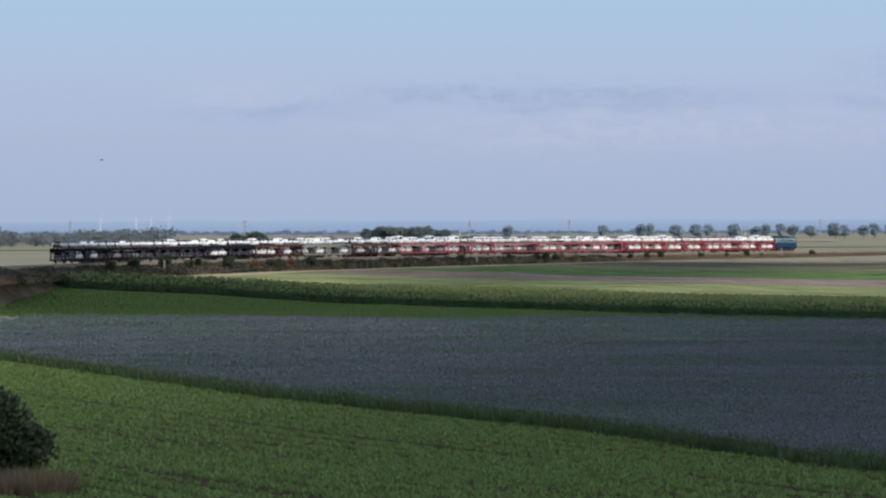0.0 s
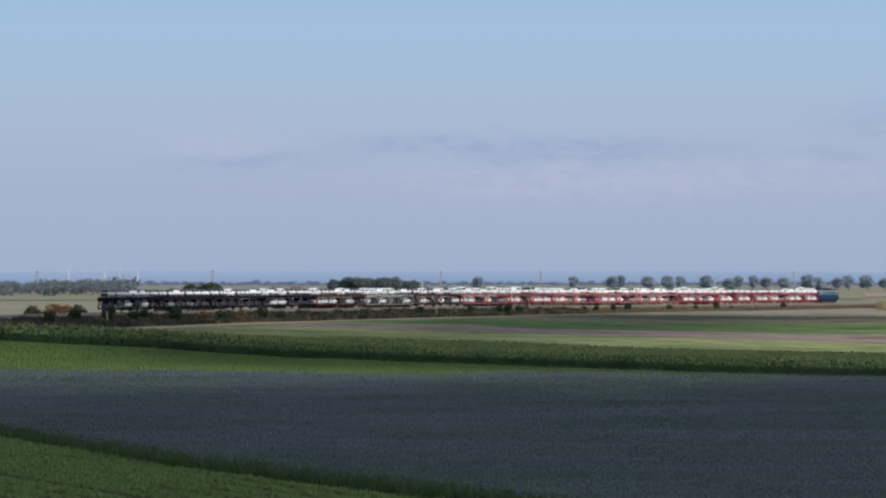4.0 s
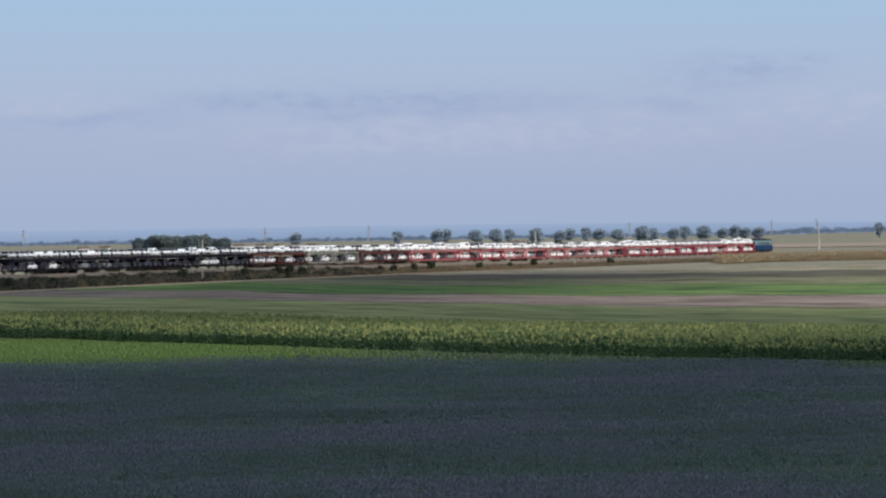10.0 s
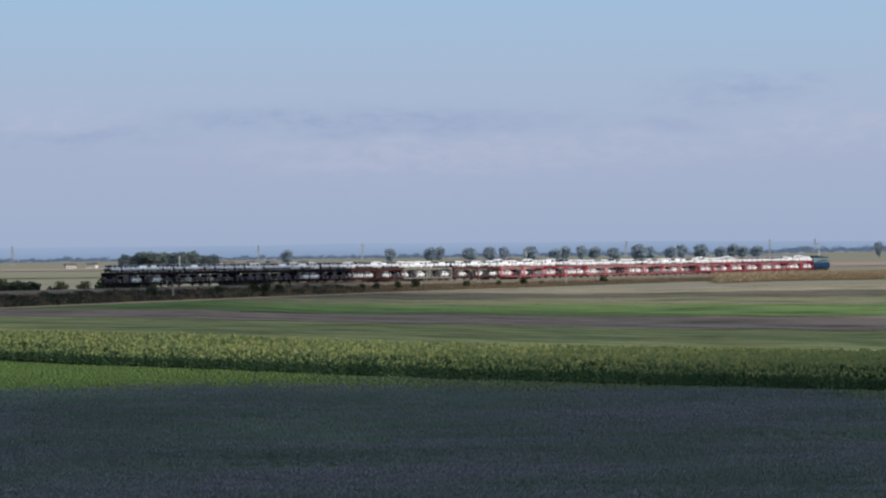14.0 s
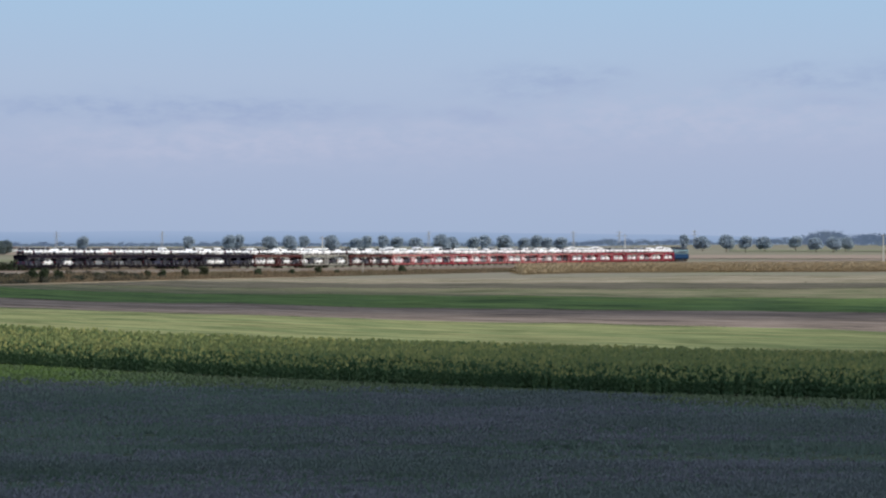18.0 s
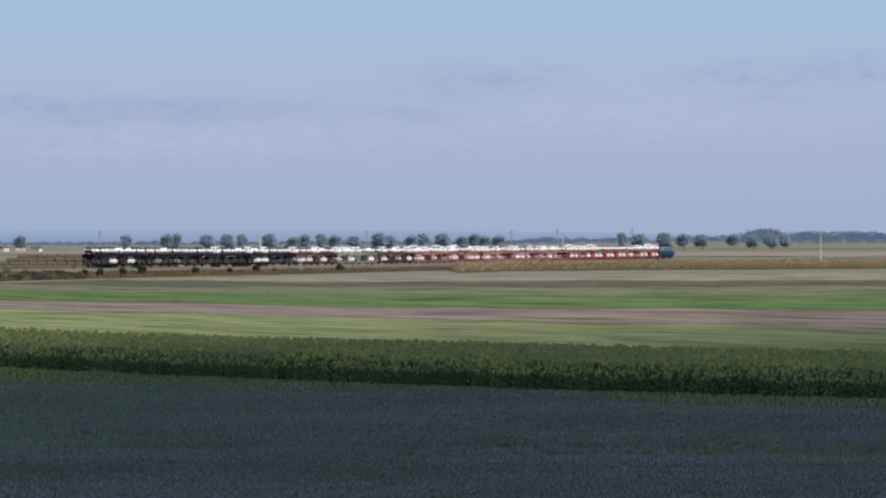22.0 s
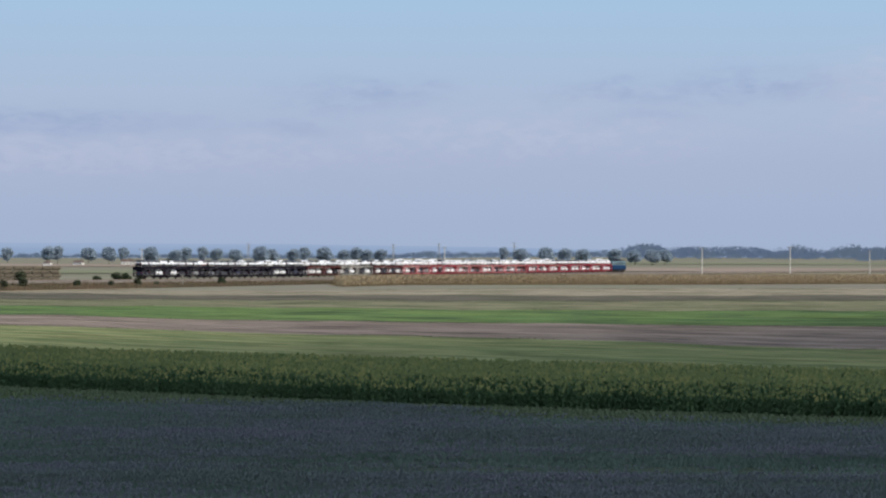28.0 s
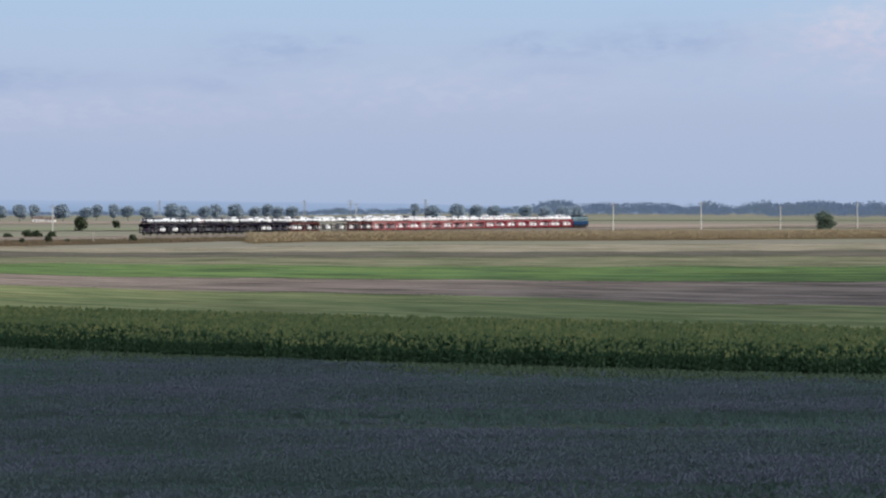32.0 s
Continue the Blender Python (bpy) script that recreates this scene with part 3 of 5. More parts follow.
def young_crop():
    v, t = blades(5, 0.05, 0.14, 0.075, 4, 0.10)
    p = sown(230000, -112, 12, -75, 270, lambda x, y: in_sight(x, y) & (y < NEAR_EDGE(x) - 0.4))
    # rows parallel to the field edge, with some missed drills
    d = p[:, 0] * 0.905 + p[:, 1] * 0.425
    d += 0.5 * np.sin(p[:, 1] * 0.05)
    miss = np.array([noise.noise((x * 0.038, y * 0.038, 7.0)) for x, y, _ in p])
    keep = (np.abs((d / 2.7) % 1.0 - 0.5) > 0.10 + 0.22 * miss) | (PLANTS.rand(len(p)) < 0.06)
    # wheel tracks, broken by plants that sprang up in them
    lane = np.abs((d / 13.0) % 1.0 - 0.5) < 0.032
    p = p[keep & ~(lane & (miss > -0.22))]
    n = len(p)
    scatter("young_crop_plants", v, t, [0] * len(t), [L_YOUNG], p, 1.4 + 1.1 * PLANTS.rand(n), PLANTS.rand(n) * 6.28,
            "low bright green young crop plants in rows", "crop plants")


def clover():
    v, t = blades(4, 0.14, 0.22, 0.2, 5, 0.2)
    p = sown(200000, -150, 76, 290, 540, lambda x, y: in_sight(x, y, 6) & (y > PHAC_TOP(x)) & (y < SUN_FRONT(x) - np.where(x > -14, 4.0, 1.4)))
    edge = p[:, 0] + 9 * PLANTS.normal(0, 1, len(p)) > -14
    m = p[edge]
    n = len(m)
    scatter("margin_grass", v, t, [0] * len(t), [L_MARGIN], m, 1.2 + 1.3 * PLANTS.rand(n), PLANTS.rand(n) * 6.28,
            "dark green grass margin below the sunflowers", "grass")
    p = p[~edge]
    n = len(p)
    scatter("clover_plants", v, t, [0] * len(t), [L_CLOVER], p, 1.0 + 0.8 * PLANTS.rand(n), PLANTS.rand(n) * 6.28,
            "short bright green clover leaves", "crop plants")


def sunflowers():
    r = random.Random(6)
    v = [(-0.03, 0, 0), (0.03, 0, 0), (0, 0.03, 1.5), (0, -0.03, 0)]
    t = [(0, 1, 2), (1, 3, 2)]
    idx = [0, 0]
    for i in range(8):
        a = i * 2.4 + r.random()
        z = 0.30 + i * 0.155
        l, w = 0.38 - 0.022 * i, 0.25 - 0.012 * i
        ca, sa = math.cos(a), math.sin(a)
        k = len(v)
        v += [(0, 0, z), (ca * l * 0.55 - sa * w / 2, sa * l * 0.55 + ca * w / 2, z + 0.05), (ca * l, sa * l, z - 0.22),
              (ca * l * 0.55 + sa * w / 2, sa * l * 0.55 - ca * w / 2, z + 0.03)]
        t += [(k, k + 1, k + 2), (k, k + 2, k + 3)]
        idx += [0, 0]
    k = len(v)
    v += [(0.05, 0, 1.5)] + [(0.10 + 0.04 * math.cos(a), 0.15 * math.cos(a), 1.46 + 0.15 * math.sin(a)) for a in np.arange(4) * math.pi / 2]
    t += [(k, k + 1 + i, k + 1 + (i + 1) % 4) for i in range(4)]
    idx += [1] * 4
    p = sown(175000, -124, 92, 290, 545, lambda x, y: in_sight(x, y, 6) & (y > SUN_FRONT(x) + 1.6) & (y < SUN_REAR(x)))
    n = len(p)
    size = (1.28 + 0.36 * PLANTS.rand(n)) * np.clip(0.55 + 0.45 * (p[:, 1] - SUN_FRONT(p[:, 0])) / 9.0, 0.6, 1.0)
    scatter("sunflower_crop", v, t, idx, [L_SUNLEAF, L_SUNHEAD], p, np.stack([size * 0.95, size], 1), PLANTS.normal(0.4, 0.9, n),
            "tall sunflower plants with drooping faded heads", "crop plants")


def maize():
    r = random.Random(8)
    v, t = [(-0.02, 0, 0), (0.02, 0, 0), (0, 0.02, 2.2)], [(0, 1, 2)]
    for i in range(6):
        a = i * 2.6 + r.random()
        z = 0.5 + i * 0.28
        ca, sa = math.cos(a), math.sin(a)
        k = len(v)
        v += [(ca * 0.04 + sa * 0.05, sa * 0.04 - ca * 0.05, z), (ca * 0.22 - sa * 0.06, sa * 0.22 + ca * 0.06, z + 0.30), (ca * 0.46, sa * 0.46, z - 0.04)]
        t.append((k, k + 1, k + 2))
    p = sown(260000, 42, 420, 950, 1340, lambda x, y: (y > CORN_F(x)) & (y < CORN_F(x) + 26 + 20 * PLANTS.rand(len(x))) & (x < 0.205 * y + 10))
    n = len(p)
    size = 0.85 + 0.3 * PLANTS.rand(n)
    scatter("maize_crop", v, t, [0] * len(t), [L_CORN], p, np.stack([size * 1.0, size * 1.0], 1), PLANTS.rand(n) * 6.28,
            "ripe straw-yellow maize stand", "crop plants")


def bank_grass():
    v, t = blades(6, 0.35, 0.7, 0.22, 9, 0.3)
    pts = []
    for _ in range(26000):
        s, a = PLANTS.uniform(-120, 720), PLANTS.uniform(5.2, 15)
        x, y, dx, dy = track(s)
        slope = np.interp(a, [3.2, 6, 9.5, 14], [-0.62, -1.1, -1.6, -bank_height(s)])
        pts.append((x + dy * a, y - dx * a, rail_z(s) + slope - 0.1))
    p = np.array(pts)
    n = len(p)
    scatter("embankment_weeds", v, t, [0] * len(t), [L_BANK], p, 0.6 + 0.9 * PLANTS.rand(n) ** 2, PLANTS.rand(n) * 6.28,
            "dry brown weeds on the embankment slope", "grass")


def baulks():
    """Uneven weed lines between the farther strips."""
    v, t = blades(6, 0.6, 0.22, 0.30, 12, 0.6)
    rows = []
    for edge, x0, x1, n in ((PALE_R, 36, 250, 2600), (HARROW_R, 20, 250, 1500), (PLOUGH_F, -62, 88, 2000), (PLOUGH_R, -70, 110, 2000), (GREEN_R, -78, 128, 1600), (OLIVE_R, -70, 150, 1800)):
        x = PLANTS.uniform(x0, x1, n)
        gap = np.array([noise.noise((xx * 0.04, n, 1.0)) for xx in x])
        x = x[PLANTS.rand(len(x)) < np.clip(0.35 + 1.6 * gap, 0.05, 1.0)]
        rows.append(np.stack([x, edge(x) + PLANTS.normal(0, 1.2, len(x)), np.zeros(len(x))], 1))
    p = on_land(np.concatenate(rows))
    n = len(p)
    scatter("baulk_weeds", v, t, [0] * len(t), [L_BAULK], p, 0.35 + 0.6 * PLANTS.rand(n) ** 2, PLANTS.rand(n) * 6.28, "dark weeds along the field baulks", "grass")


def bank_scrub():
    """Dark brambles that cover the older stretch of the embankment."""
    rng = np.random.RandomState(21)
    vs, fs, k = [], [], 0
    for _ in range(640):
        q, a = rng.uniform(-90, 350), rng.uniform(4.6, 15.5)
        if q > 230 and rng.rand() < (q - 230) / 140:
            continue
        x, y, dx, dy = track(q)
        px, py = x + dy * a, y - dx * a
        z = max(float(land(px, py)), rail_z(q) + float(np.interp(a, [3.2, 6, 9.5, 14], [-0.62, -1.1, -1.6, -bank_height(q)])))
        w, h = rng.uniform(0.9, 2.2), rng.uniform(0.6, 1.4) * (0.6 if a < 6 else 1.0)
        lobes = [((px + rng.uniform(-0.6, 0.6) * w, py + rng.uniform(-0.6, 0.6) * w, z + h * rng.uniform(0.2, 0.5)), (w * 0.6, w * 0.6, h * 0.5)) for _ in range(3)]
        v, f = leaf_cloud(rng, lobes, 130, 0.20)
        v[:, 2] = np.maximum(v[:, 2], z - 0.1)
        vs.append(v)
        fs.append(f + k)
        k += len(v)
    tagged(new("bramble_scrub", mesh_from("bramble_scrub", np.concatenate(vs), np.concatenate(fs), [L_SCRUB])), "dark brown-green brambles covering the embankment slope", "scrub", kind="stuff")


def dry_tuft():
    """Faded grass at the foot of the bush by the lookout."""
    v, t = blades(7, 0.30, 1.0, 0.07, 31, 0.25)
    p = sown(900, -53, -44.5, -36, -25, lambda x, y: x + 0.5 * y < -60)
    n = len(p)
    scatter("dry_grass", v, t, [0] * len(t), [L_BANK], p, 0.7 + 0.7 * PLANTS.rand(n), PLANTS.rand(n) * 6.28, "faded brown grass at the foot of the bush", "grass")


phacelia()
verge()
baulks()
young_crop()
clover()
sunflowers()
maize()
bank_grass()


# ---- trees and shrubs ----


def leaf_cloud(rng, lobes, count, size, flat=0.75):
    """Leaf clumps spread over lobes (centre, radii)."""
    weights = np.array([rx * ry + ry * rz + rx * rz for _, (rx, ry, rz) in lobes])
    which = rng.choice(len(lobes), count, p=weights / weights.sum())
    c = np.array([l[0] for l in lobes])[which]
    r = np.array([l[1] for l in lobes])[which]
    d = rng.normal(size=(count, 3))
    d /= np.linalg.norm(d, axis=1)[:, None]
    p = c + r * d * (rng.uniform(0.55, 1.08, (count, 1)))
    a = rng.normal(size=(count, 3))
    a /= np.linalg.norm(a, axis=1)[:, None]
    b = np.cross(a, rng.normal(size=(count, 3)))
    b /= np.linalg.norm(b, axis=1)[:, None]
    s = size * rng.uniform(0.6, 1.3, (count, 1))
    v = np.stack([p - a * s, p + b * s * flat, p + a * s, p - b * s * flat], 1).reshape(-1, 3)
    return v, np.arange(count * 4).reshape(-1, 4)


def trunk_mesh(rng, height, radius, crown):
    bm = bmnew()
    x = y = 0.0
    z, step = -0.2, height / 4
    for i in range(4):
        nx, ny = x + rng.uniform(-0.05, 0.05) * height * 0.3, y + rng.uniform(-0.05, 0.05) * height * 0.3
        a, b = Vector((x, y, z)), Vector((nx, ny, z + step + 0.05))
        r = bmesh.ops.create_cone(bm, cap_ends=True, segments=7, radius1=radius * (1 - 0.18 * i), radius2=radius * (0.82 - 0.18 * i), depth=(b - a).length)
        bmesh.ops.transform(bm, matrix=Matrix.Translation((a + b) / 2) @ (b - a).to_track_quat("Z", "Y").to_matrix().to_4x4(), verts=r["verts"])
        x, y, z = nx, ny, z + step
    for i in range(6):
        a = Vector((x * 0.7, y * 0.7, height * rng.uniform(0.55, 0.95)))
        ang = i * 1.05 + rng.uniform(-0.3, 0.3)
        b = a + Vector((math.cos(ang) * crown * 0.6, math.sin(ang) * crown * 0.6, crown * rng.uniform(0.3, 0.9)))
        r = bmesh.ops.create_cone(bm, cap_ends=True, segments=5, radius1=radius * 0.4, radius2=radius * 0.12, depth=(b - a).length)
        bmesh.ops.transform(bm, matrix=Matrix.Translation((a + b) / 2) @ (b - a).to_track_quat("Z", "Y").to_matrix().to_4x4(), verts=r["verts"])
    return bm


def make_tree(seed, height, width, leaf, mat, count, label, category="tree", stem=0.3, group="", name="tree"):
    """A tree or shrub: trunk with limbs, and a crown of leaf clumps."""
    rng = np.random.RandomState(seed)
    root = new(name)
    tagged(root, label, category, group)
    part("trunk", trunk_mesh(rng, height * stem + 0.3, max(0.05, height * 0.022), width * 0.45), M_BARK, root)
    lobes = []
    cz = height * (stem + 1) / 2
    for i in range(9):
        a = rng.uniform(0, 6.28)
        rr = width * 0.5 * rng.uniform(0.15, 0.62)
        h = height * (stem + (1 - stem) * rng.uniform(0.12, 0.80))
        k = rng.uniform(0.20, 0.34)
        lobes.append(((rr * math.cos(a), rr * math.sin(a), h), (width * k, width * k, (height - height * stem) * rng.uniform(0.16, 0.26))))
    lobes.append(((0, 0, cz), (width * 0.36, width * 0.36, height * (1 - stem) * 0.42)))
    v, f = leaf_cloud(rng, lobes, count, leaf)
    v[:, 2] = np.clip(v[:, 2], 0.05, None)
    crown = new("crown", mesh_from("crown", v, f, [mat]))
    crown.parent = root
    return root


def polar(u, d):
    """A place at bearing u (thousandths) and d metres from the origin of the plan."""
    return d * math.sin(u / 1000), d * math.cos(u / 1000)


def plant(tree, x, y, z=None, k=1.0, turn=0.0):
    m = pose(x, y, float(rise(x, y)) - 0.05 if z is None else z, 0, 0, turn) @ Matrix.Diagonal((k, k, k, 1))
    ob = copy_thing(tree, m)
    ob.matrix_basis = m
    return ob


def retire(*obs):
    """Removes the model after its copies stand."""
    for ob in obs:
        for o in list(ob.children_recursive) + [ob]:
            bpy.data.objects.remove(o)


def bearing_at(u):
    return 1000 * u / 7785


def build_trees():
    row = [make_tree(20 + i, 9.6, w, 0.46, L_TREE, 2600, "round-headed roadside tree, distance haze put into its pale blue leaves", "tree", 0.20, "trees along the far road")
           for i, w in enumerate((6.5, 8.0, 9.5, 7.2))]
    rng = random.Random(3)
    far = ((-440, 18), (-254, 16), (-182, 20), (-166, 18), (-112, 28), (-76, 26), (-50, 15), (0, 23), (42, 20), (60, 18), (90, 15), (114, 20), (147, 26),
           (194, 24), (212, 22), (250, 19), (270, 16), (306, 24), (339, 18), (361, 18), (379, 18), (404, 20),
           (622, 13), (654, 25), (696, 28), (730, 20), (764, 24), (818, 20), (854, 22), (884, 28), (906, 26))
    for u, w in far:
        d = rng.uniform(2550, 2800)
        x, y = polar(bearing_at(u), d)
        k = 0 if w < 17 else 1 if w < 22 else 2 if w > 25 else 3
        kw, kh = w * d / 7785 / (6.5, 8.0, 9.5, 7.2)[k] * 1.3, rng.uniform(0.92, 1.16)
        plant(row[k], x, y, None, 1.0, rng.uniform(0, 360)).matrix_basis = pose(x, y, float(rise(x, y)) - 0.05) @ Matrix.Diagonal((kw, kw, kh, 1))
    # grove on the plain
    grove = [make_tree(30 + i, 9.6, w, 0.46, L_GROVE, 2600, "dense grove tree on the plain, haze tinted into its blue-green leaves", "tree", 0.10, "grove beyond the railway") for i, w in enumerate((8.0, 9.5))]
    for i in range(16):
        u = -745 + 178 * (i + 0.5) / 16
        x, y = polar(bearing_at(u + rng.uniform(-5, 5)), rng.uniform(2150, 2250))
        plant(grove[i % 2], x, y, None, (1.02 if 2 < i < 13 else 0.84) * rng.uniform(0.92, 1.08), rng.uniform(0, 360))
    retire(*row, *grove)
    # low wood by the line, and shrubs
    shrub = [make_tree(40 + i, 7.8, 6.0, 0.30, L_DARKBUSH, 3200, "dense dark green scrub tree behind the railway", "tree", 0.08, "scrub trees behind the line") for i in range(2)]
    for i in range(6):
        x, y = polar(bearing_at(-1283 + 155 * (i + 0.5) / 6), 890 + rng.uniform(-8, 8))
        plant(shrub[i % 2], x, y, None, (0.72, 0.8, 0.85, 0.95, 1.05, 1.0)[i], rng.uniform(0, 360))
    retire(*shrub)
    rust = [make_tree(50 + i, 4.4, 5.0, 0.26, m, 900, lab, "shrub", 0.08, "shrubs at the left end of the line", "shrub")
            for i, (m, lab) in enumerate(((L_BUSH, "rounded green shrub behind the railway"), (L_RUST, "shrub with rusty brown foliage")))]
    for i, (u, d) in enumerate(((-1650, 690), (-1600, 700), (-1560, 705), (-1528, 715), (-800, 905), (-840, 910), (-880, 920), (-930, 940), (-985, 950), (-760, 900), (-720, 905))):
        x, y = polar(bearing_at(u), d)
        plant(rust[1 if i in (1, 2) else 0], x, y, None, rng.uniform(0.7, 1.0) if i < 4 else rng.uniform(0.55, 0.8), rng.uniform(0, 360))
    retire(*rust)
    # shrubs on the near slope: metres along the line, across, height
    small = [make_tree(60 + i, 3.0, 2.6, 0.20, m, 700, lab, "shrub", 0.06, "shrubs on the embankment", "shrub")
             for i, (m, lab) in enumerate(((L_DARKBUSH, "small dark green shrub on the embankment slope"), (L_RUST, "rust-brown shrub on the embankment slope"),
                                           (L_BUSH, "low grey-green shrub on the embankment slope")))]
    for s, a, k, kind in ((92, 11, 1.25, 1), (98, 13, 1.0, 0), (104, 12, 0.8, 0), (226, 10, 1.15, 0), (278, 10, 1.2, 0), (288, 11, 1.1, 0), (309, 10, 0.9, 2),
                          (337, 9, 0.7, 2), (367, 9, 1.0, 2), (418, 9, 0.75, 0), (435, 9, 0.9, 2), (446, 9, 0.7, 2), (487, 10, 1.05, 0),
                          (40, 9, 1.3, 2), (52, 10, 1.2, 0), (62, 9, 1.0, 2), (75, 11, 1.3, 0), (150, 9, 0.7, 2), (180, 10, 0.6, 0), (20, 9, 1.2, 0), (0, 10, 1.1, 2),
                          (262, 9, 1.1, 0), (283, 10, 1.0, 0), (118, 10, 1.2, 1), (128, 11, 1.3, 0), (136, 12, 1.0, 2), (160, 11, 1.0, 0), (205, 11, 0.9, 2), (340, 11, 1.1, 0), (355, 10, 0.8, 2), (395, 10, 0.9, 0)):
        x, y, dx, dy = track(s)
        z = rail_z(s) + float(np.interp(a, [3.2, 6, 9.5, 14], [-0.62, -1.1, -1.6, 0.05 - bank_height(s)]))
        plant(small[kind], x + dy * a, y - dx * a, z - 0.1, k * rng.uniform(0.6, 0.9), rng.uniform(0, 360))
    # dense bushes just behind the line
    for u, d, k in ((-578, 872, 1.05), (-560, 868, 1.2), (-541, 872, 1.1), (-520, 866, 1.25), (-500, 872, 1.0), (-812, 812, 1.2), (-795, 806, 1.35), (-776, 810, 1.1), (-757, 806, 1.25),
                    (-1000, 735, 1.1), (-978, 730, 1.25), (-952, 734, 1.2), (-905, 742, 0.9), (-300, 1008, 1.5), (-282, 1004, 1.2), (-233, 1020, 1.0)):
        x, y = polar(bearing_at(u), d)
        plant(small[0 if k > 1.15 else 2], x, y, None, k * 1.2, rng.uniform(0, 360))
    # shrubs beyond the line
    for u, d, k in ((-294, 1075, 1.9), (-95, 985, 0.9), (-60, 1020, 1.1), (30, 1500, 1.9), (-20, 1060, 0.9), (-45, 1050, 1.0), (95, 1700, 1.2)):
        x, y = polar(bearing_at(u), d)
        plant(small[0], x, y, None, k, rng.uniform(0, 360))
    retire(*small)
    x, y = polar(bearing_at(1345), 1500)
    lone = make_tree(71, 7.4, 8.0, 0.28, L_LONE, 2600, "solitary rounded tree in the open field", "tree", 0.10)
    lone.matrix_basis = pose(x, y, LIFT - 0.05)
    # bush by the lookout
    bush = make_tree(77, 5.6, 6.4, 0.16, L_DARKBUSH, 9000, "dark leafy bush at the edge of the young crop", "bush", 0.05, name="bush")
    bush.matrix_basis = pose(-50.2, -24.0, -0.1)


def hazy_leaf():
    """Blue veil of several kilometres of air, put into glowing leaves of horizon woods."""
    m = bpy.data.materials.new("haze_glow_wood")
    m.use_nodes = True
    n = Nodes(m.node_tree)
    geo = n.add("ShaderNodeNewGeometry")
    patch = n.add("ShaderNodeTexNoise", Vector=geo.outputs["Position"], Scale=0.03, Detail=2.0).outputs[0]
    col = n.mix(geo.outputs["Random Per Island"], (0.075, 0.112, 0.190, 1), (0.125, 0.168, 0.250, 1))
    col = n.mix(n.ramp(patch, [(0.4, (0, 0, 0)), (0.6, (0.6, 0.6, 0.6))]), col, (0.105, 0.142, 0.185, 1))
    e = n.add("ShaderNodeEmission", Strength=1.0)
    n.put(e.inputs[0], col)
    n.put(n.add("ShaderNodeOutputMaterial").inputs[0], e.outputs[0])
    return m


def far_woods():
    """Distant woods: crowns along a few bands."""
    rng = np.random.RandomState(9)
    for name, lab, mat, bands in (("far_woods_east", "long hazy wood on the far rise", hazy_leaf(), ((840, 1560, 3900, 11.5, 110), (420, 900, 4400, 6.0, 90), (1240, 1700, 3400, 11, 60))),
                             ("far_hedges", "thin haze-blue line of far hedges under the hills", hazy_leaf(), ((-1500, 430, 4450, 5.0, 420),)),
                             ("woods_west", "wood beyond the railway, haze put into its blue-grey leaves", L_WOOD, ((-2200, -1640, 1750, 10.5, 60), (-1650, -1150, 1900, 9.5, 45)))):
        vs, fs, k = [], [], 0
        for u0, u1, d, h, n in bands:
            for i in range(n):
                x, y = polar(bearing_at(u0 + (u1 - u0) * (i + rng.rand()) / n), d + rng.uniform(-60, 60))
                hh = h * (0.56 + 0.62 * rng.rand() ** 1.6) * (1 + 0.25 * noise.noise((x * 0.012, 0, 3)))
                w = hh * rng.uniform(0.9, 1.5)
                z = float(rise(x, y))
                lobes = [((x + rng.uniform(-0.4, 0.4) * w, y, z + hh * rng.uniform(0.3, 0.75)), (w * 0.6, w * 0.6, hh * 0.3)) for _ in range(4)]
                v, f = leaf_cloud(rng, lobes, 260, 0.085 * hh)
                v[:, 2] = np.maximum(v[:, 2], z)
                vs.append(v)
                fs.append(f + k)
                k += len(v)
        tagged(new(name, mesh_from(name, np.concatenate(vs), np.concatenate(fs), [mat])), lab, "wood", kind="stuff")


build_trees()
far_woods()
bank_scrub()
dry_tuft()

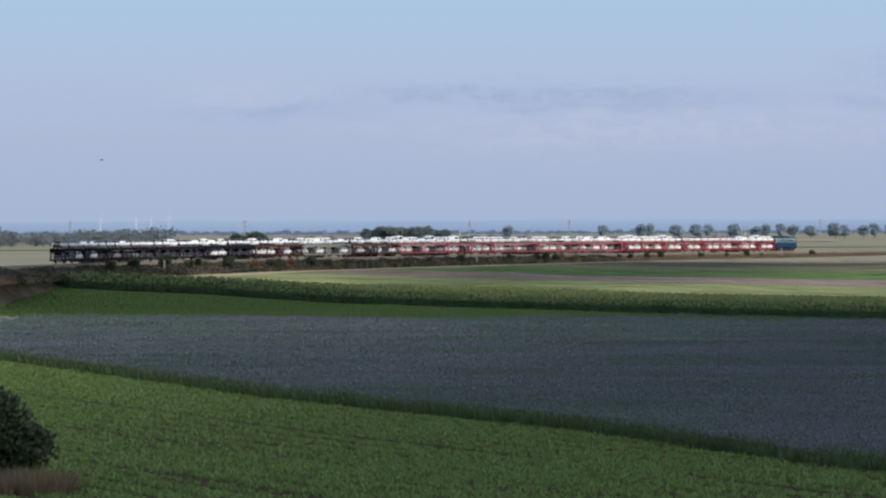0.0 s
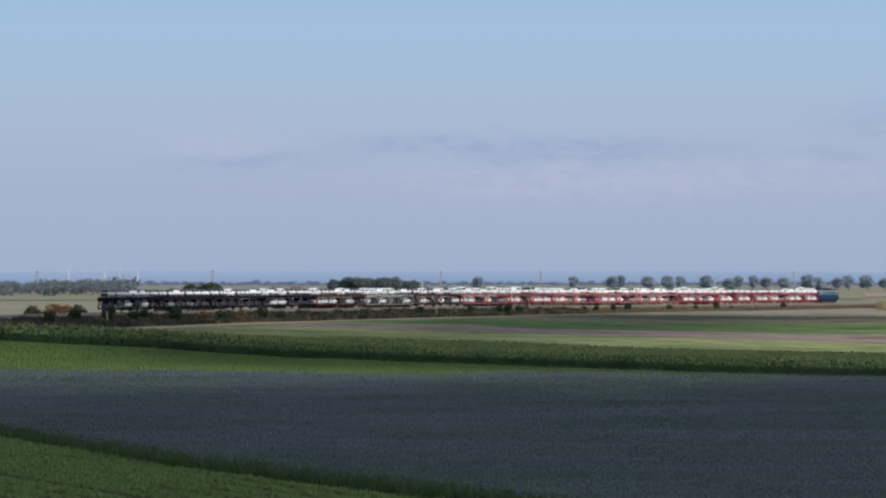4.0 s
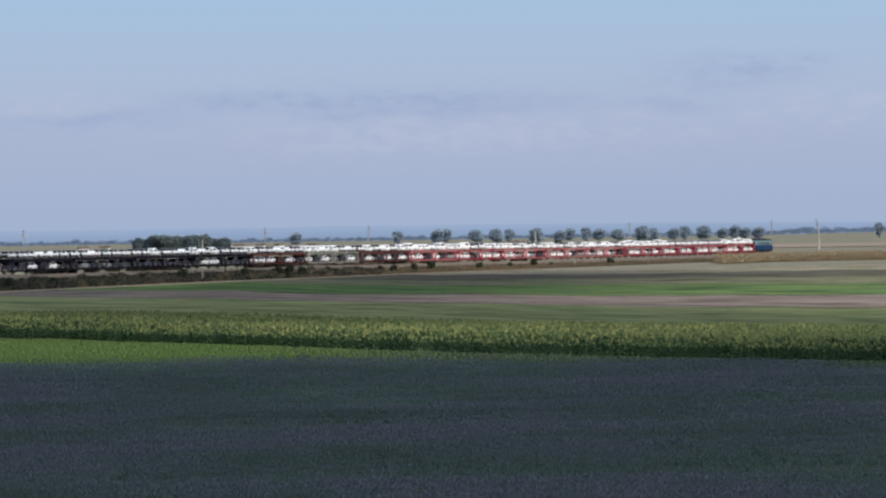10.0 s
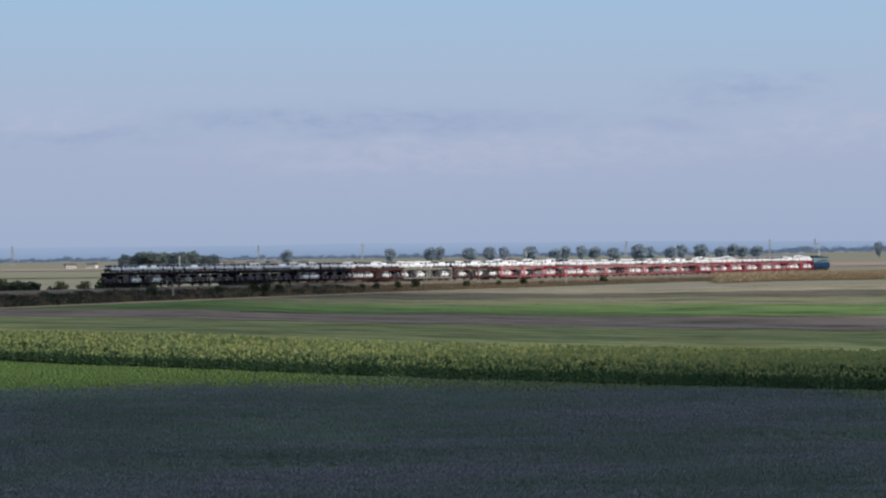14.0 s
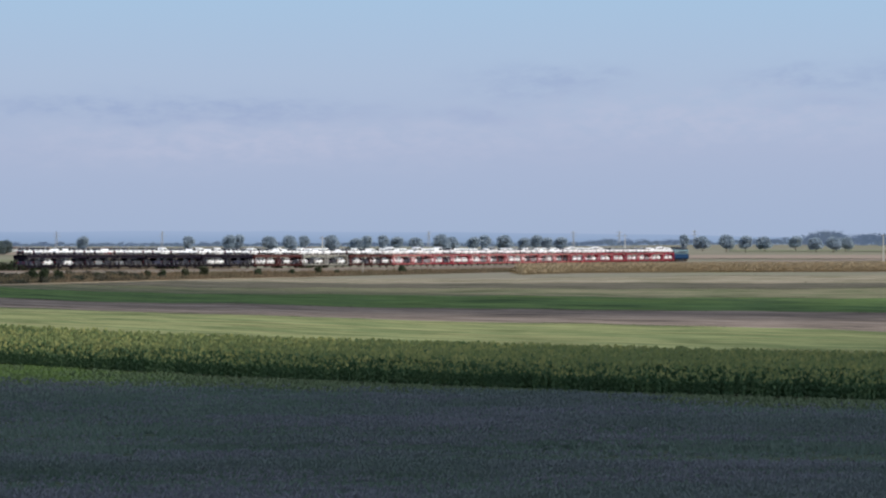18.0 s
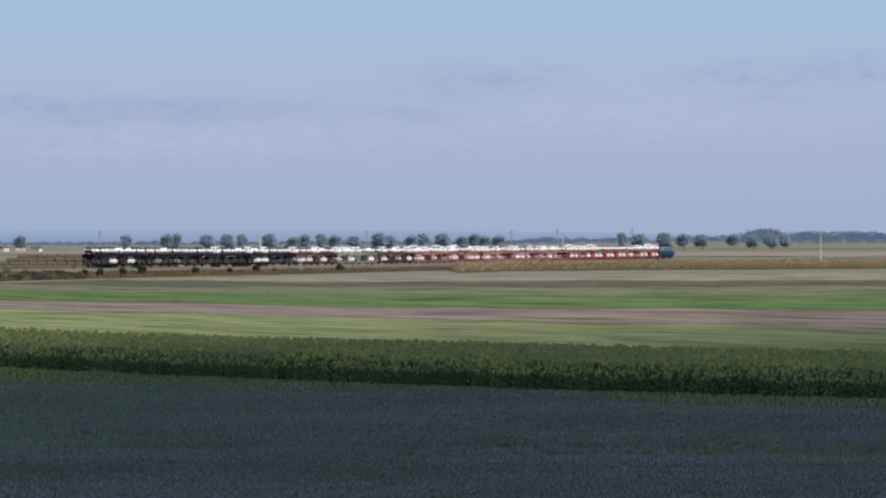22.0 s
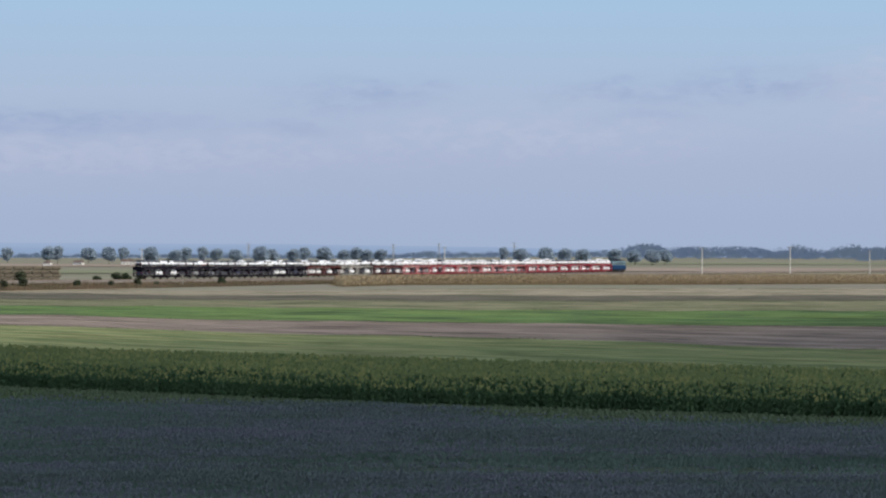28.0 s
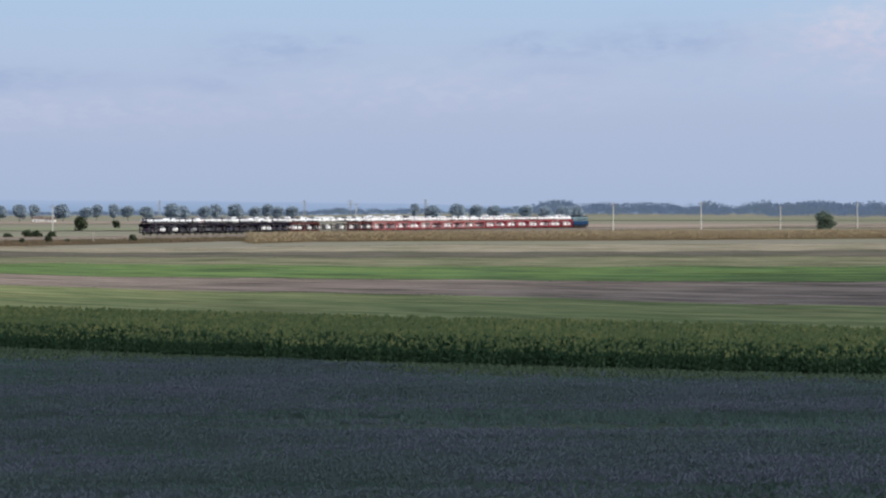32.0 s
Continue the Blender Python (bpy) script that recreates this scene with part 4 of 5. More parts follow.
# ================= distance =================


def backdrop():
    """Blue hills on the horizon: their haze is a painted glow, paler with height."""
    m = bpy.data.materials.new("haze_glow_hills")
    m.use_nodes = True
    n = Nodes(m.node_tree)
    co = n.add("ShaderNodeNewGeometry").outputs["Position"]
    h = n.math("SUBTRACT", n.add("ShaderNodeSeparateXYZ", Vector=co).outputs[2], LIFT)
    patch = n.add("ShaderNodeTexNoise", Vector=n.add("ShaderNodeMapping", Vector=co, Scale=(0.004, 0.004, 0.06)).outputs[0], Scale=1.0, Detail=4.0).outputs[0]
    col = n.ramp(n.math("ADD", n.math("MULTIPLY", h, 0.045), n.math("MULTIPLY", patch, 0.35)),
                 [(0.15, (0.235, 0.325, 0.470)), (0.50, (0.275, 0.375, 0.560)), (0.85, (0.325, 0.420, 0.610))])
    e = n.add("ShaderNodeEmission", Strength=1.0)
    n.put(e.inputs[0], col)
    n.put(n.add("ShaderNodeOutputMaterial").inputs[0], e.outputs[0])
    v, q = [], []
    az = np.linspace(-0.45, 0.45, 120)
    for i, a in enumerate(az):
        top = 15.5 + 2.2 * noise.noise((a * 14, 0, 2)) + 1.0 * noise.noise((a * 60, 0, 5)) - 9.0 * max(0.0, a - 0.03) / 0.12 * (1 if a < 0.15 else 0.12 / max(a - 0.03, 0.01))
        x, y = 4950 * math.sin(a), 4700 * math.cos(a)
        v += [(x, y, -5), (x, y, LIFT + max(top, 6.5))]
        if i:
            q.append((2 * i - 2, 2 * i, 2 * i + 1, 2 * i - 1))
    tagged(new("backdrop", mesh_from("backdrop", v, np.array(q), [m])), "low haze-blue hills far on the horizon", "hills", kind="structure")


backdrop()

M_CONCRETE = surface("concrete", (0.62, 0.60, 0.55), (0.52, 0.50, 0.46), 0.8, (1, 1, 0.3), 0.85, 0.3, 6.0, space="object")
M_STEELGREY = gloss("galvanised_steel", (0.33, 0.35, 0.38), 0.5, 0.3)
M_WHITE = surface("white_plaster", (0.78, 0.77, 0.74), (0.70, 0.69, 0.66), 0.5, (1, 1, 1), 0.85, 0.1, 4.0, space="object")
M_ROOF = surface("roof_tile", (0.155, 0.120, 0.106), (0.128, 0.102, 0.092), 0.7, (1, 1, 1), 0.85, 0.2, 5.0, space="object")
M_WINDOW = gloss("window_glass", (0.05, 0.06, 0.07), 0.1)
M_STRAW = surface("straw_bale", (0.205, 0.172, 0.128), (0.130, 0.112, 0.086), 0.9, (1, 1, 3), 0.95, 0.6, 7.0, space="object")
M_INSUL = gloss("brown_porcelain", (0.16, 0.08, 0.05), 0.3)
M_POST = surface("weathered_post", (0.40, 0.37, 0.32), (0.30, 0.27, 0.23), 2.0, (1, 1, 0.3), 0.9, 0.3, 9.0, space="object")


def utility_pole():
    root = new("utility_pole")
    tagged(root, "pale concrete utility pole with a short crossarm", "pole", "poles over the plain")
    bm = bmnew()
    cyl(bm, (0, 0, 4.7), 0.21, 9.6, "Z", 8, 0.13)
    part("pole_shaft", bm, M_CONCRETE, root)
    part("crossarm", box(bmnew(), -0.9, 0.9, -0.06, 0.06, 9.0, 9.14), M_STEELGREY, root)
    for x in (-0.8, 0.0, 0.8):
        part("insulator", cyl(bmnew(), (x, 0, 9.28 if x else 9.62), 0.07, 0.28, "Z", 6), M_INSUL, root)
    return root


def pylon():
    root = new("power_pylon")
    tagged(root, "slender grey lattice power pylon far off", "pylon", "power pylons")
    h, w = 15.0, 1.2
    for sx in (-1, 1):
        for sy in (-1, 1):
            part("leg", beam(bmnew(), (sx * w, sy * w, -0.3), (sx * 0.3, sy * 0.3, h), 0.16), M_STEELGREY, root)
    bm = bmnew()
    for i in range(8):
        z0, z1 = h * i / 8, h * (i + 1) / 8
        a, b = w - (w - 0.3) * i / 8, w - (w - 0.3) * (i + 1) / 8
        for s in (-1, 1):
            beam(bm, (-a, s * a, z0), (b, s * b, z1), 0.12)
            beam(bm, (s * a, -a, z0), (s * b, b, z1), 0.12)
    tagged(part("bracing", bm, M_STEELGREY, root), kind="stuff")
    for z, l in ((h - 4.5, 4.2), (h - 1.6, 3.2)):
        part("crossarm", beam(bmnew(), (-l, 0, z), (l, 0, z), 0.3), M_STEELGREY, root)
    return root


def wind_turbine():
    root = new("wind_turbine")
    tagged(root, "slender white wind turbine on the far plain", "wind turbine", "wind turbines")
    part("tower", cyl(bmnew(), (0, 0, 9), 0.55, 18.4, "Z", 8, 0.3), M_WHITE, root)
    part("nacelle", box(bmnew(), -0.5, 0.5, -0.9, 0.9, 17.8, 18.7, 0.15), M_WHITE, root)
    for i in range(3):
        a = i * 2.094 + 0.4
        part("blade", beam(bmnew(), (0, -1.0, 18.3), (7 * math.sin(a), -1.0, 18.3 + 7 * math.cos(a)), 0.4, 0.12), M_WHITE, root)
    return root


def house(w, d, h, roof):
    root = new("house")
    tagged(root, "small white rendered house with a tiled gable roof", "house", "village houses")
    part("wall", box(bmnew(), -w / 2, w / 2, -d / 2, d / 2, -0.3, h), M_WHITE, root)
    bm = bmnew()
    o = 0.4
    vs = [bm.verts.new(c) for c in ((-w / 2 - o, -d / 2 - o, h), (w / 2 + o, -d / 2 - o, h), (w / 2 + o, d / 2 + o, h), (-w / 2 - o, d / 2 + o, h),
                                    (-w / 2 - o, 0, h + roof), (w / 2 + o, 0, h + roof))]
    for f in ((0, 1, 5, 4), (2, 3, 4, 5), (0, 4, 3), (1, 2, 5), (0, 3, 2, 1)):
        bm.faces.new([vs[i] for i in f])
    part("roof", bm, M_ROOF, root)
    for i in range(3):
        x = (i - 1) * w * 0.3
        win = part("window", box(bmnew(), x - 0.55, x + 0.55, -d / 2 - 0.05, -d / 2 + 0.05, 0.9, 2.2), M_WINDOW, root)
        part("window_sill", box(bmnew(), x - 0.65, x + 0.65, -d / 2 - 0.15, -d / 2, 0.8, 0.898), M_WHITE, win)
    part("chimney", box(bmnew(), w * 0.2, w * 0.2 + 0.6, -0.3, 0.3, h + roof * 0.6, h + roof + 0.7), M_ROOF, root)
    return root


def straw_stack():
    """A long stack of square bales, three courses high."""
    root = new("straw_stack")
    tagged(root, "long stack of weathered straw bales beyond the railway", "straw stack")
    rng = random.Random(4)
    me = bpy.data.meshes.new("bale")
    bm = box(bmnew(), -1.2, 1.2, -0.6, 0.6, 0, 0.98, 0.20)
    bm.to_mesh(me)
    bm.free()
    me.materials.append(M_STRAW)
    for k in range(4):
        for i in range(k, 20):
            for j in range(2):
                b = new("bale", me)
                b.parent = root
                b.matrix_basis = pose((i - 10) * 2.46 + rng.uniform(-0.08, 0.08) + (k % 2) * 0.4, j * 1.24 + rng.uniform(-0.1, 0.1), k * 0.99, 0, 0, rng.uniform(-2, 2))
    return root


def build_distance():
    p = utility_pole()
    for u, d, k in ((-659, 1000, 0.82), (-18, 1117, 0.90), (517, 1550, 1.0), (972, 1330, 0.98), (1127, 1290, 1.02), (1267, 1450, 0.9), (1402, 1340, 1.0), (1560, 1320, 1.0)):
        x, y = polar(bearing_at(u), d)
        copy_thing(p, pose(x, y, LIFT, 0, 0, -30) @ Matrix.Diagonal((k, k, k, 1))).matrix_basis = pose(x, y, LIFT, 0, 0, -30) @ Matrix.Diagonal((k, k, k, 1))
    retire(p)
    p = pylon()
    for u, d in ((-301, 4000), (-487, 4150), (-928, 3300), (426, 4200), (507, 4350), (-1250, 3600), (170, 4100), (640, 4300)):
        x, y = polar(bearing_at(u), d)
        copy_thing(p, pose(x, y, float(rise(x, y)), 0, 0, 25))
    retire(p)
    p = wind_turbine()
    for u, d in ((-1110, 4300), (-1080, 4450), (-1175, 4400), (-1045, 4500)):
        x, y = polar(bearing_at(u), d)
        copy_thing(p, pose(x, y, float(rise(x, y)), 0, 0, 20))
    retire(p)
    p = house(11, 8, 3.2, 2.6)
    for u, d, r, k in ((-545, 2600, 15, 0.55), (-505, 2700, -10, 0.5), (-470, 2650, 60, 0.55), (-440, 2750, 5, 0.55), (-412, 2600, -25, 0.5), (-560, 2800, 75, 0.55),
                       (-830, 2500, 20, 0.55), (-790, 2600, -15, 0.55), (-279, 2300, 30, 0.42), (-184, 2250, 80, 0.48), (-129, 2400, -20, 0.45), (-44, 2450, 5, 0.55), (-22, 2400, -8, 0.5)):
        x, y = polar(bearing_at(u), d)
        m = pose(x, y, float(rise(x, y)), 0, 0, r) @ Matrix.Diagonal((k, k, k, 1))
        copy_thing(p, m).matrix_basis = m
    retire(p)
    s = straw_stack()
    x, y = polar(bearing_at(-322), 1140)
    s.matrix_basis = pose(x, y, LIFT, 0, 0, 4)
    # short marker posts on the slope
    for s_, a in ((232, 12), (455, 12), (30, 12), (575, 11)):
        x, y, dx, dy = track(s_)
        post = new("marker_post")
        tagged(post, "short pale concrete marker post beside the railway", "post", "railway marker posts")
        part("shaft", box(bmnew(), -0.14, 0.14, -0.14, 0.14, -0.4, 2.2, 0.03), M_POST, post)
        part("cap", box(bmnew(), -0.19, 0.19, -0.19, 0.19, 2.2, 2.32), M_POST, post)
        post.matrix_basis = pose(x + dy * a, y - dx * a, LIFT + 0.5)


build_distance()

# ================= the train =================
SPEED = 16.4
P_BLACK = gloss("black_car_paint", (0.008, 0.007, 0.017), 0.3, 0.0, 0.15, 0.05)
P_BLUE = gloss("dark_blue_car_paint", (0.014, 0.016, 0.048), 0.3, 0.0, 0.2, 0.05)
P_GREY = gloss("dark_grey_car_paint", (0.045, 0.046, 0.056), 0.3, 0.2, 0.2, 0.05)
P_SILVER = gloss("silver_car_paint", (0.42, 0.43, 0.44), 0.25, 0.5, 0.5, 0.05)
P_WHITE = gloss("white_car_paint", (0.88, 0.88, 0.87), 0.2, 0.0, 0.5, 0.03)
P_RED = gloss("red_car_paint", (0.22, 0.012, 0.018), 0.2, 0.0, 0.7, 0.05)
M_FILM = gloss("white_film", (0.88, 0.89, 0.91), 0.35, 0.0, 0.0, 0.02)
M_TYRE = gloss("tyre_rubber", (0.02, 0.02, 0.02), 0.75)
M_RIM = gloss("alloy_rim", (0.45, 0.45, 0.46), 0.3, 0.8)
M_GLASS = gloss("dark_car_glass", (0.010, 0.010, 0.016), 0.12, 0.0, 0.2, 0.02)
M_LAMP_R = gloss("red_lamp_glass", (0.30, 0.01, 0.01), 0.15)
M_LAMP_W = gloss("clear_lamp_glass", (0.65, 0.66, 0.68), 0.1)
W_RED = surface("red_wagon_paint", (0.42, 0.048, 0.082), (0.36, 0.052, 0.080), 0.7, (1, 1, 1), 0.5, 0.05, 5.0, space="object", third=(0.34, 0.06, 0.06))
W_FADED = surface("faded_red_wagon_paint", (0.54, 0.175, 0.185), (0.46, 0.11, 0.13), 0.7, (1, 1, 1), 0.6, 0.05, 5.0, space="object", third=(0.42, 0.17, 0.16))
W_BROWN = surface("brown_wagon_paint", (0.085, 0.030, 0.032), (0.11, 0.042, 0.040), 0.7, (1, 1, 1), 0.6, 0.05, 5.0, space="object")
W_GREY = surface("light_grey_wagon_paint", (0.34, 0.33, 0.30), (0.27, 0.26, 0.24), 0.7, (1, 1, 1), 0.55, 0.05, 5.0, space="object")
W_BLACK = surface("black_wagon_paint", (0.014, 0.012, 0.022), (0.020, 0.017, 0.028), 0.7, (1, 1, 1), 0.6, 0.05, 5.0, space="object", third=(0.026, 0.020, 0.026))
M_UNDER = surface("running_gear", (0.035, 0.03, 0.028), (0.055, 0.045, 0.04), 2.0, (1, 1, 1), 0.8, 0.2, 9.0, space="object")
M_WHEEL = gloss("wheel_steel", (0.16, 0.13, 0.11), 0.5, 0.6)
LOCO_BLUE = surface("blue_loco_paint", (0.018, 0.045, 0.105), (0.022, 0.052, 0.115), 0.6, (1, 1, 1), 0.4, 0.05, 5.0, space="object")
LOCO_PALE = surface("pale_blue_loco_paint", (0.20, 0.29, 0.33), (0.16, 0.25, 0.29), 0.6, (1, 1, 1), 0.4, 0.05, 5.0, space="object")
LOCO_DARK = surface("dark_loco_paint", (0.025, 0.03, 0.045), (0.04, 0.045, 0.06), 0.6, (1, 1, 1), 0.6, 0.05, 5.0, space="object")


def loft(bm, sections):
    """Joins equal rings of points into a closed skin."""
    rings = [[bm.verts.new(p) for p in ring] for ring in sections]
    k = len(rings[0])
    for a, b in zip(rings, rings[1:]):
        for i in range(k):
            bm.faces.new((a[i], a[(i + 1) % k], b[(i + 1) % k], b[i]))
    bm.faces.new(list(reversed(rings[0])))
    bm.faces.new(rings[-1])
    bmesh.ops.recalc_face_normals(bm, faces=bm.faces[:])
    return bm


def ring(x, w, z0, z1, r=0.12):
    """A rounded upright section across the car at x."""
    return [(x, -w, z0 + r), (x, -w, z1 - r), (x, -w + r, z1), (x, w - r, z1), (x, w, z1 - r), (x, w, z0 + r), (x, w - r, z0), (x, -w + r, z0)]


def make_car(kind, paint, colour, film=True):
    """A new car, nose towards +x: hatchback, saloon or tall van, with its parts."""
    long, belt, top, nose, tail, screen, back = {
        "hatchback": (4.15, 0.92, 1.48, 0.78, 0.90, 0.62, -1.85), "saloon": (4.5, 0.90, 1.42, 0.76, 0.88, 0.60, -1.35), "van": (4.45, 1.08, 1.78, 0.92, 1.02, 1.05, -2.05)}[kind]
    h = long / 2
    root = new("car")
    tagged(root, "new %s %s on a car-carrier wagon" % (colour, kind), "car", "cars on the train")
    bm = loft(bmnew(), [ring(-h, 0.72, 0.32, tail - 0.10), ring(-h + 0.12, 0.82, 0.22, tail), ring(-h + 0.9, 0.87, 0.2, belt + 0.02), ring(0, 0.88, 0.2, belt),
                        ring(screen + 0.25, 0.87, 0.2, belt - 0.02), ring(h - 0.35, 0.84, 0.22, nose), ring(h, 0.70, 0.30, nose - 0.16)])
    part("body", bm, paint, root)
    rear = max(back, -h + 0.15)
    bm = loft(bmnew(), [ring(rear, 0.74, belt - 0.06, belt + 0.02, 0.03), ring(rear + 0.35, 0.70, belt - 0.06, top - 0.10, 0.06), ring(-0.15, 0.68, belt - 0.06, top - 0.03, 0.06),
                        ring(screen - 0.35, 0.68, belt - 0.06, top - 0.07, 0.06), ring(screen + 0.42, 0.74, belt - 0.06, belt - 0.01, 0.02)])
    part("glasshouse", bm, M_GLASS, root, "dark tinted car windows")
    bm = loft(bmnew(), [ring(rear + 0.30, 0.66, top - 0.13, top - 0.07, 0.02), ring(-0.15, 0.66, top - 0.07, top, 0.02), ring(screen - 0.32, 0.64, top - 0.12, top - 0.05, 0.02)])
    part("roof", bm, paint, root)
    if film:
        part("bonnet_film", loft(bmnew(), [ring(screen - 0.12, 0.74, belt - 0.30, top - 0.20, 0.04), ring(screen + 0.42, 0.895, belt - 0.40, belt + 0.05, 0.03), ring(h - 0.16, 0.85, nose - 0.40, nose + 0.04, 0.03)]), M_FILM, root, "white protective film over bonnet and windscreen")
        part("tail_film", loft(bmnew(), [ring(-h + 0.06, 0.83, tail - 0.42, tail + 0.04, 0.03), ring(rear + 0.20, 0.90, belt - 0.38, belt + 0.07, 0.03), ring(rear + 0.42, 0.75, belt - 0.25, top - 0.20, 0.04)]), M_FILM, root, "white protective film on the tail")
        part("side_film", loft(bmnew(), [ring(rear + 0.16, 0.903, belt - 0.36, belt + 0.01, 0.03), ring(screen + 0.46, 0.903, belt - 0.36, belt + 0.01, 0.03)]), M_FILM, root, "white protective film along the doors")
    if film == "full":
        part("roof_film", loft(bmnew(), [ring(rear + 0.16, 0.725, top - 0.44, top - 0.08, 0.06), ring(-0.15, 0.715, top - 0.20, top + 0.05, 0.06),
                                          ring(screen - 0.20, 0.715, top - 0.34, top - 0.04, 0.06)]), M_FILM, root, "white protective film on the roof")
    for x in (-h + 0.85, h - 0.85):
        for y in (-0.80, 0.80):
            w = part("wheel", cyl(bmnew(), (x, y, 0.31), 0.31, 0.2, "Y", 12), M_TYRE, root)
            part("rim", cyl(bmnew(), (x, y * 1.135, 0.31), 0.19, 0.03, "Y", 8), M_RIM, w)
    for y in (-0.55, 0.55):
        part("tail_lamp", box(bmnew(), -h - 0.01, -h + 0.10, y - 0.14, y + 0.14, tail - 0.30, tail - 0.12), M_LAMP_R, root)
        part("headlight", box(bmnew(), h - 0.14, h - 0.015, y - 0.15, y + 0.15, nose - 0.28, nose - 0.15), M_LAMP_W, root)
    return root


def make_wagon(paint, label, low, post=0.46, skirt=2.60):
    """Double-deck car carrier in two close-coupled halves; x forward, railhead at z = 0."""
    root = new("car_carrier_wagon")
    tagged(root, label, "wagon", "wagons of the train")
    for sx in (-1, 1):
        x0, x1 = (0.25, 14.55) if sx > 0 else (-14.55, -0.25)
        bm = bmnew()
        box(bm, x0, x1, -1.28, 1.28, 0.62, 0.78)
        part("lower_deck", bm, low, root)
        bm = bmnew()
        box(bm, x0 + 0.1, x1 - 0.1, -1.26, 1.26, 2.66, 2.78)
        part("upper_deck", bm, paint, root)
        for y in (-1.34, 1.34):
            part("lower_side_sill", box(bmnew(), x0, x1, y - 0.055, y + 0.055, 0.60, 0.80), paint, root)
            part("upper_side_sill", box(bmnew(), x0 + 0.1, x1 - 0.1, y - 0.055, y + 0.055, skirt, 2.82), paint, root)
            for xx, w in ((x0 + 0.45, post), ((x0 + x1) / 2, post * 0.6), (x1 - 0.45, post)):
                part("post", box(bmnew(), xx - w / 2, xx + w / 2, y - 0.05, y + 0.05, 0.801, skirt - 0.001), paint, root)
            for xx, sgn in ((x0 + 0.8, 1), (x1 - 0.8, -1)):
                part("brace", beam(bmnew(), (xx, y, 1.0), (xx + sgn * 1.5, y, 2.5), 0.14, 0.07), paint, root)
        for xx in ((x0 + 2.1), (x1 - 2.1)):
            ws = part("wheelset", cyl(bmnew(), (xx, 0, 0.37), 0.07, 1.9, "Y", 8), M_WHEEL, root)
            for y in (-0.75, 0.75):
                part("wheel", cyl(bmnew(), (xx, y, 0.37), 0.37, 0.13, "Y", 14), M_WHEEL, ws)
            part("axle_guard", box(bmnew(), xx - 0.55, xx + 0.55, -1.05, -0.92, 0.25, 0.60), M_UNDER, ws)
            part("axle_guard", box(bmnew(), xx - 0.55, xx + 0.55, 0.92, 1.05, 0.25, 0.60), M_UNDER, ws)
        part("underframe", box(bmnew(), x0 + 3.2, x1 - 3.2, -0.7, 0.7, 0.47, 0.60), M_UNDER, root)
    for sx in (-1, 1):
        for y in (-0.875, 0.875):
            part("buffer", cyl(bmnew(), (sx * 14.78, y, 0.72), 0.2, 0.42, "X", 10), M_UNDER, root)
        part("coupling", cyl(bmnew(), (sx * 14.75, 0, 0.68), 0.09, 0.5, "X", 6), M_UNDER, root)
        part("end_frame", box(bmnew(), sx * 14.2 - 0.06, sx * 14.2 + 0.06, -1.25, 1.25, 2.0, 2.5), paint, root)
    part("middle_joint", box(bmnew(), -0.24, 0.24, -1.0, 1.0, 0.5, 0.9), M_UNDER, root)
    return root


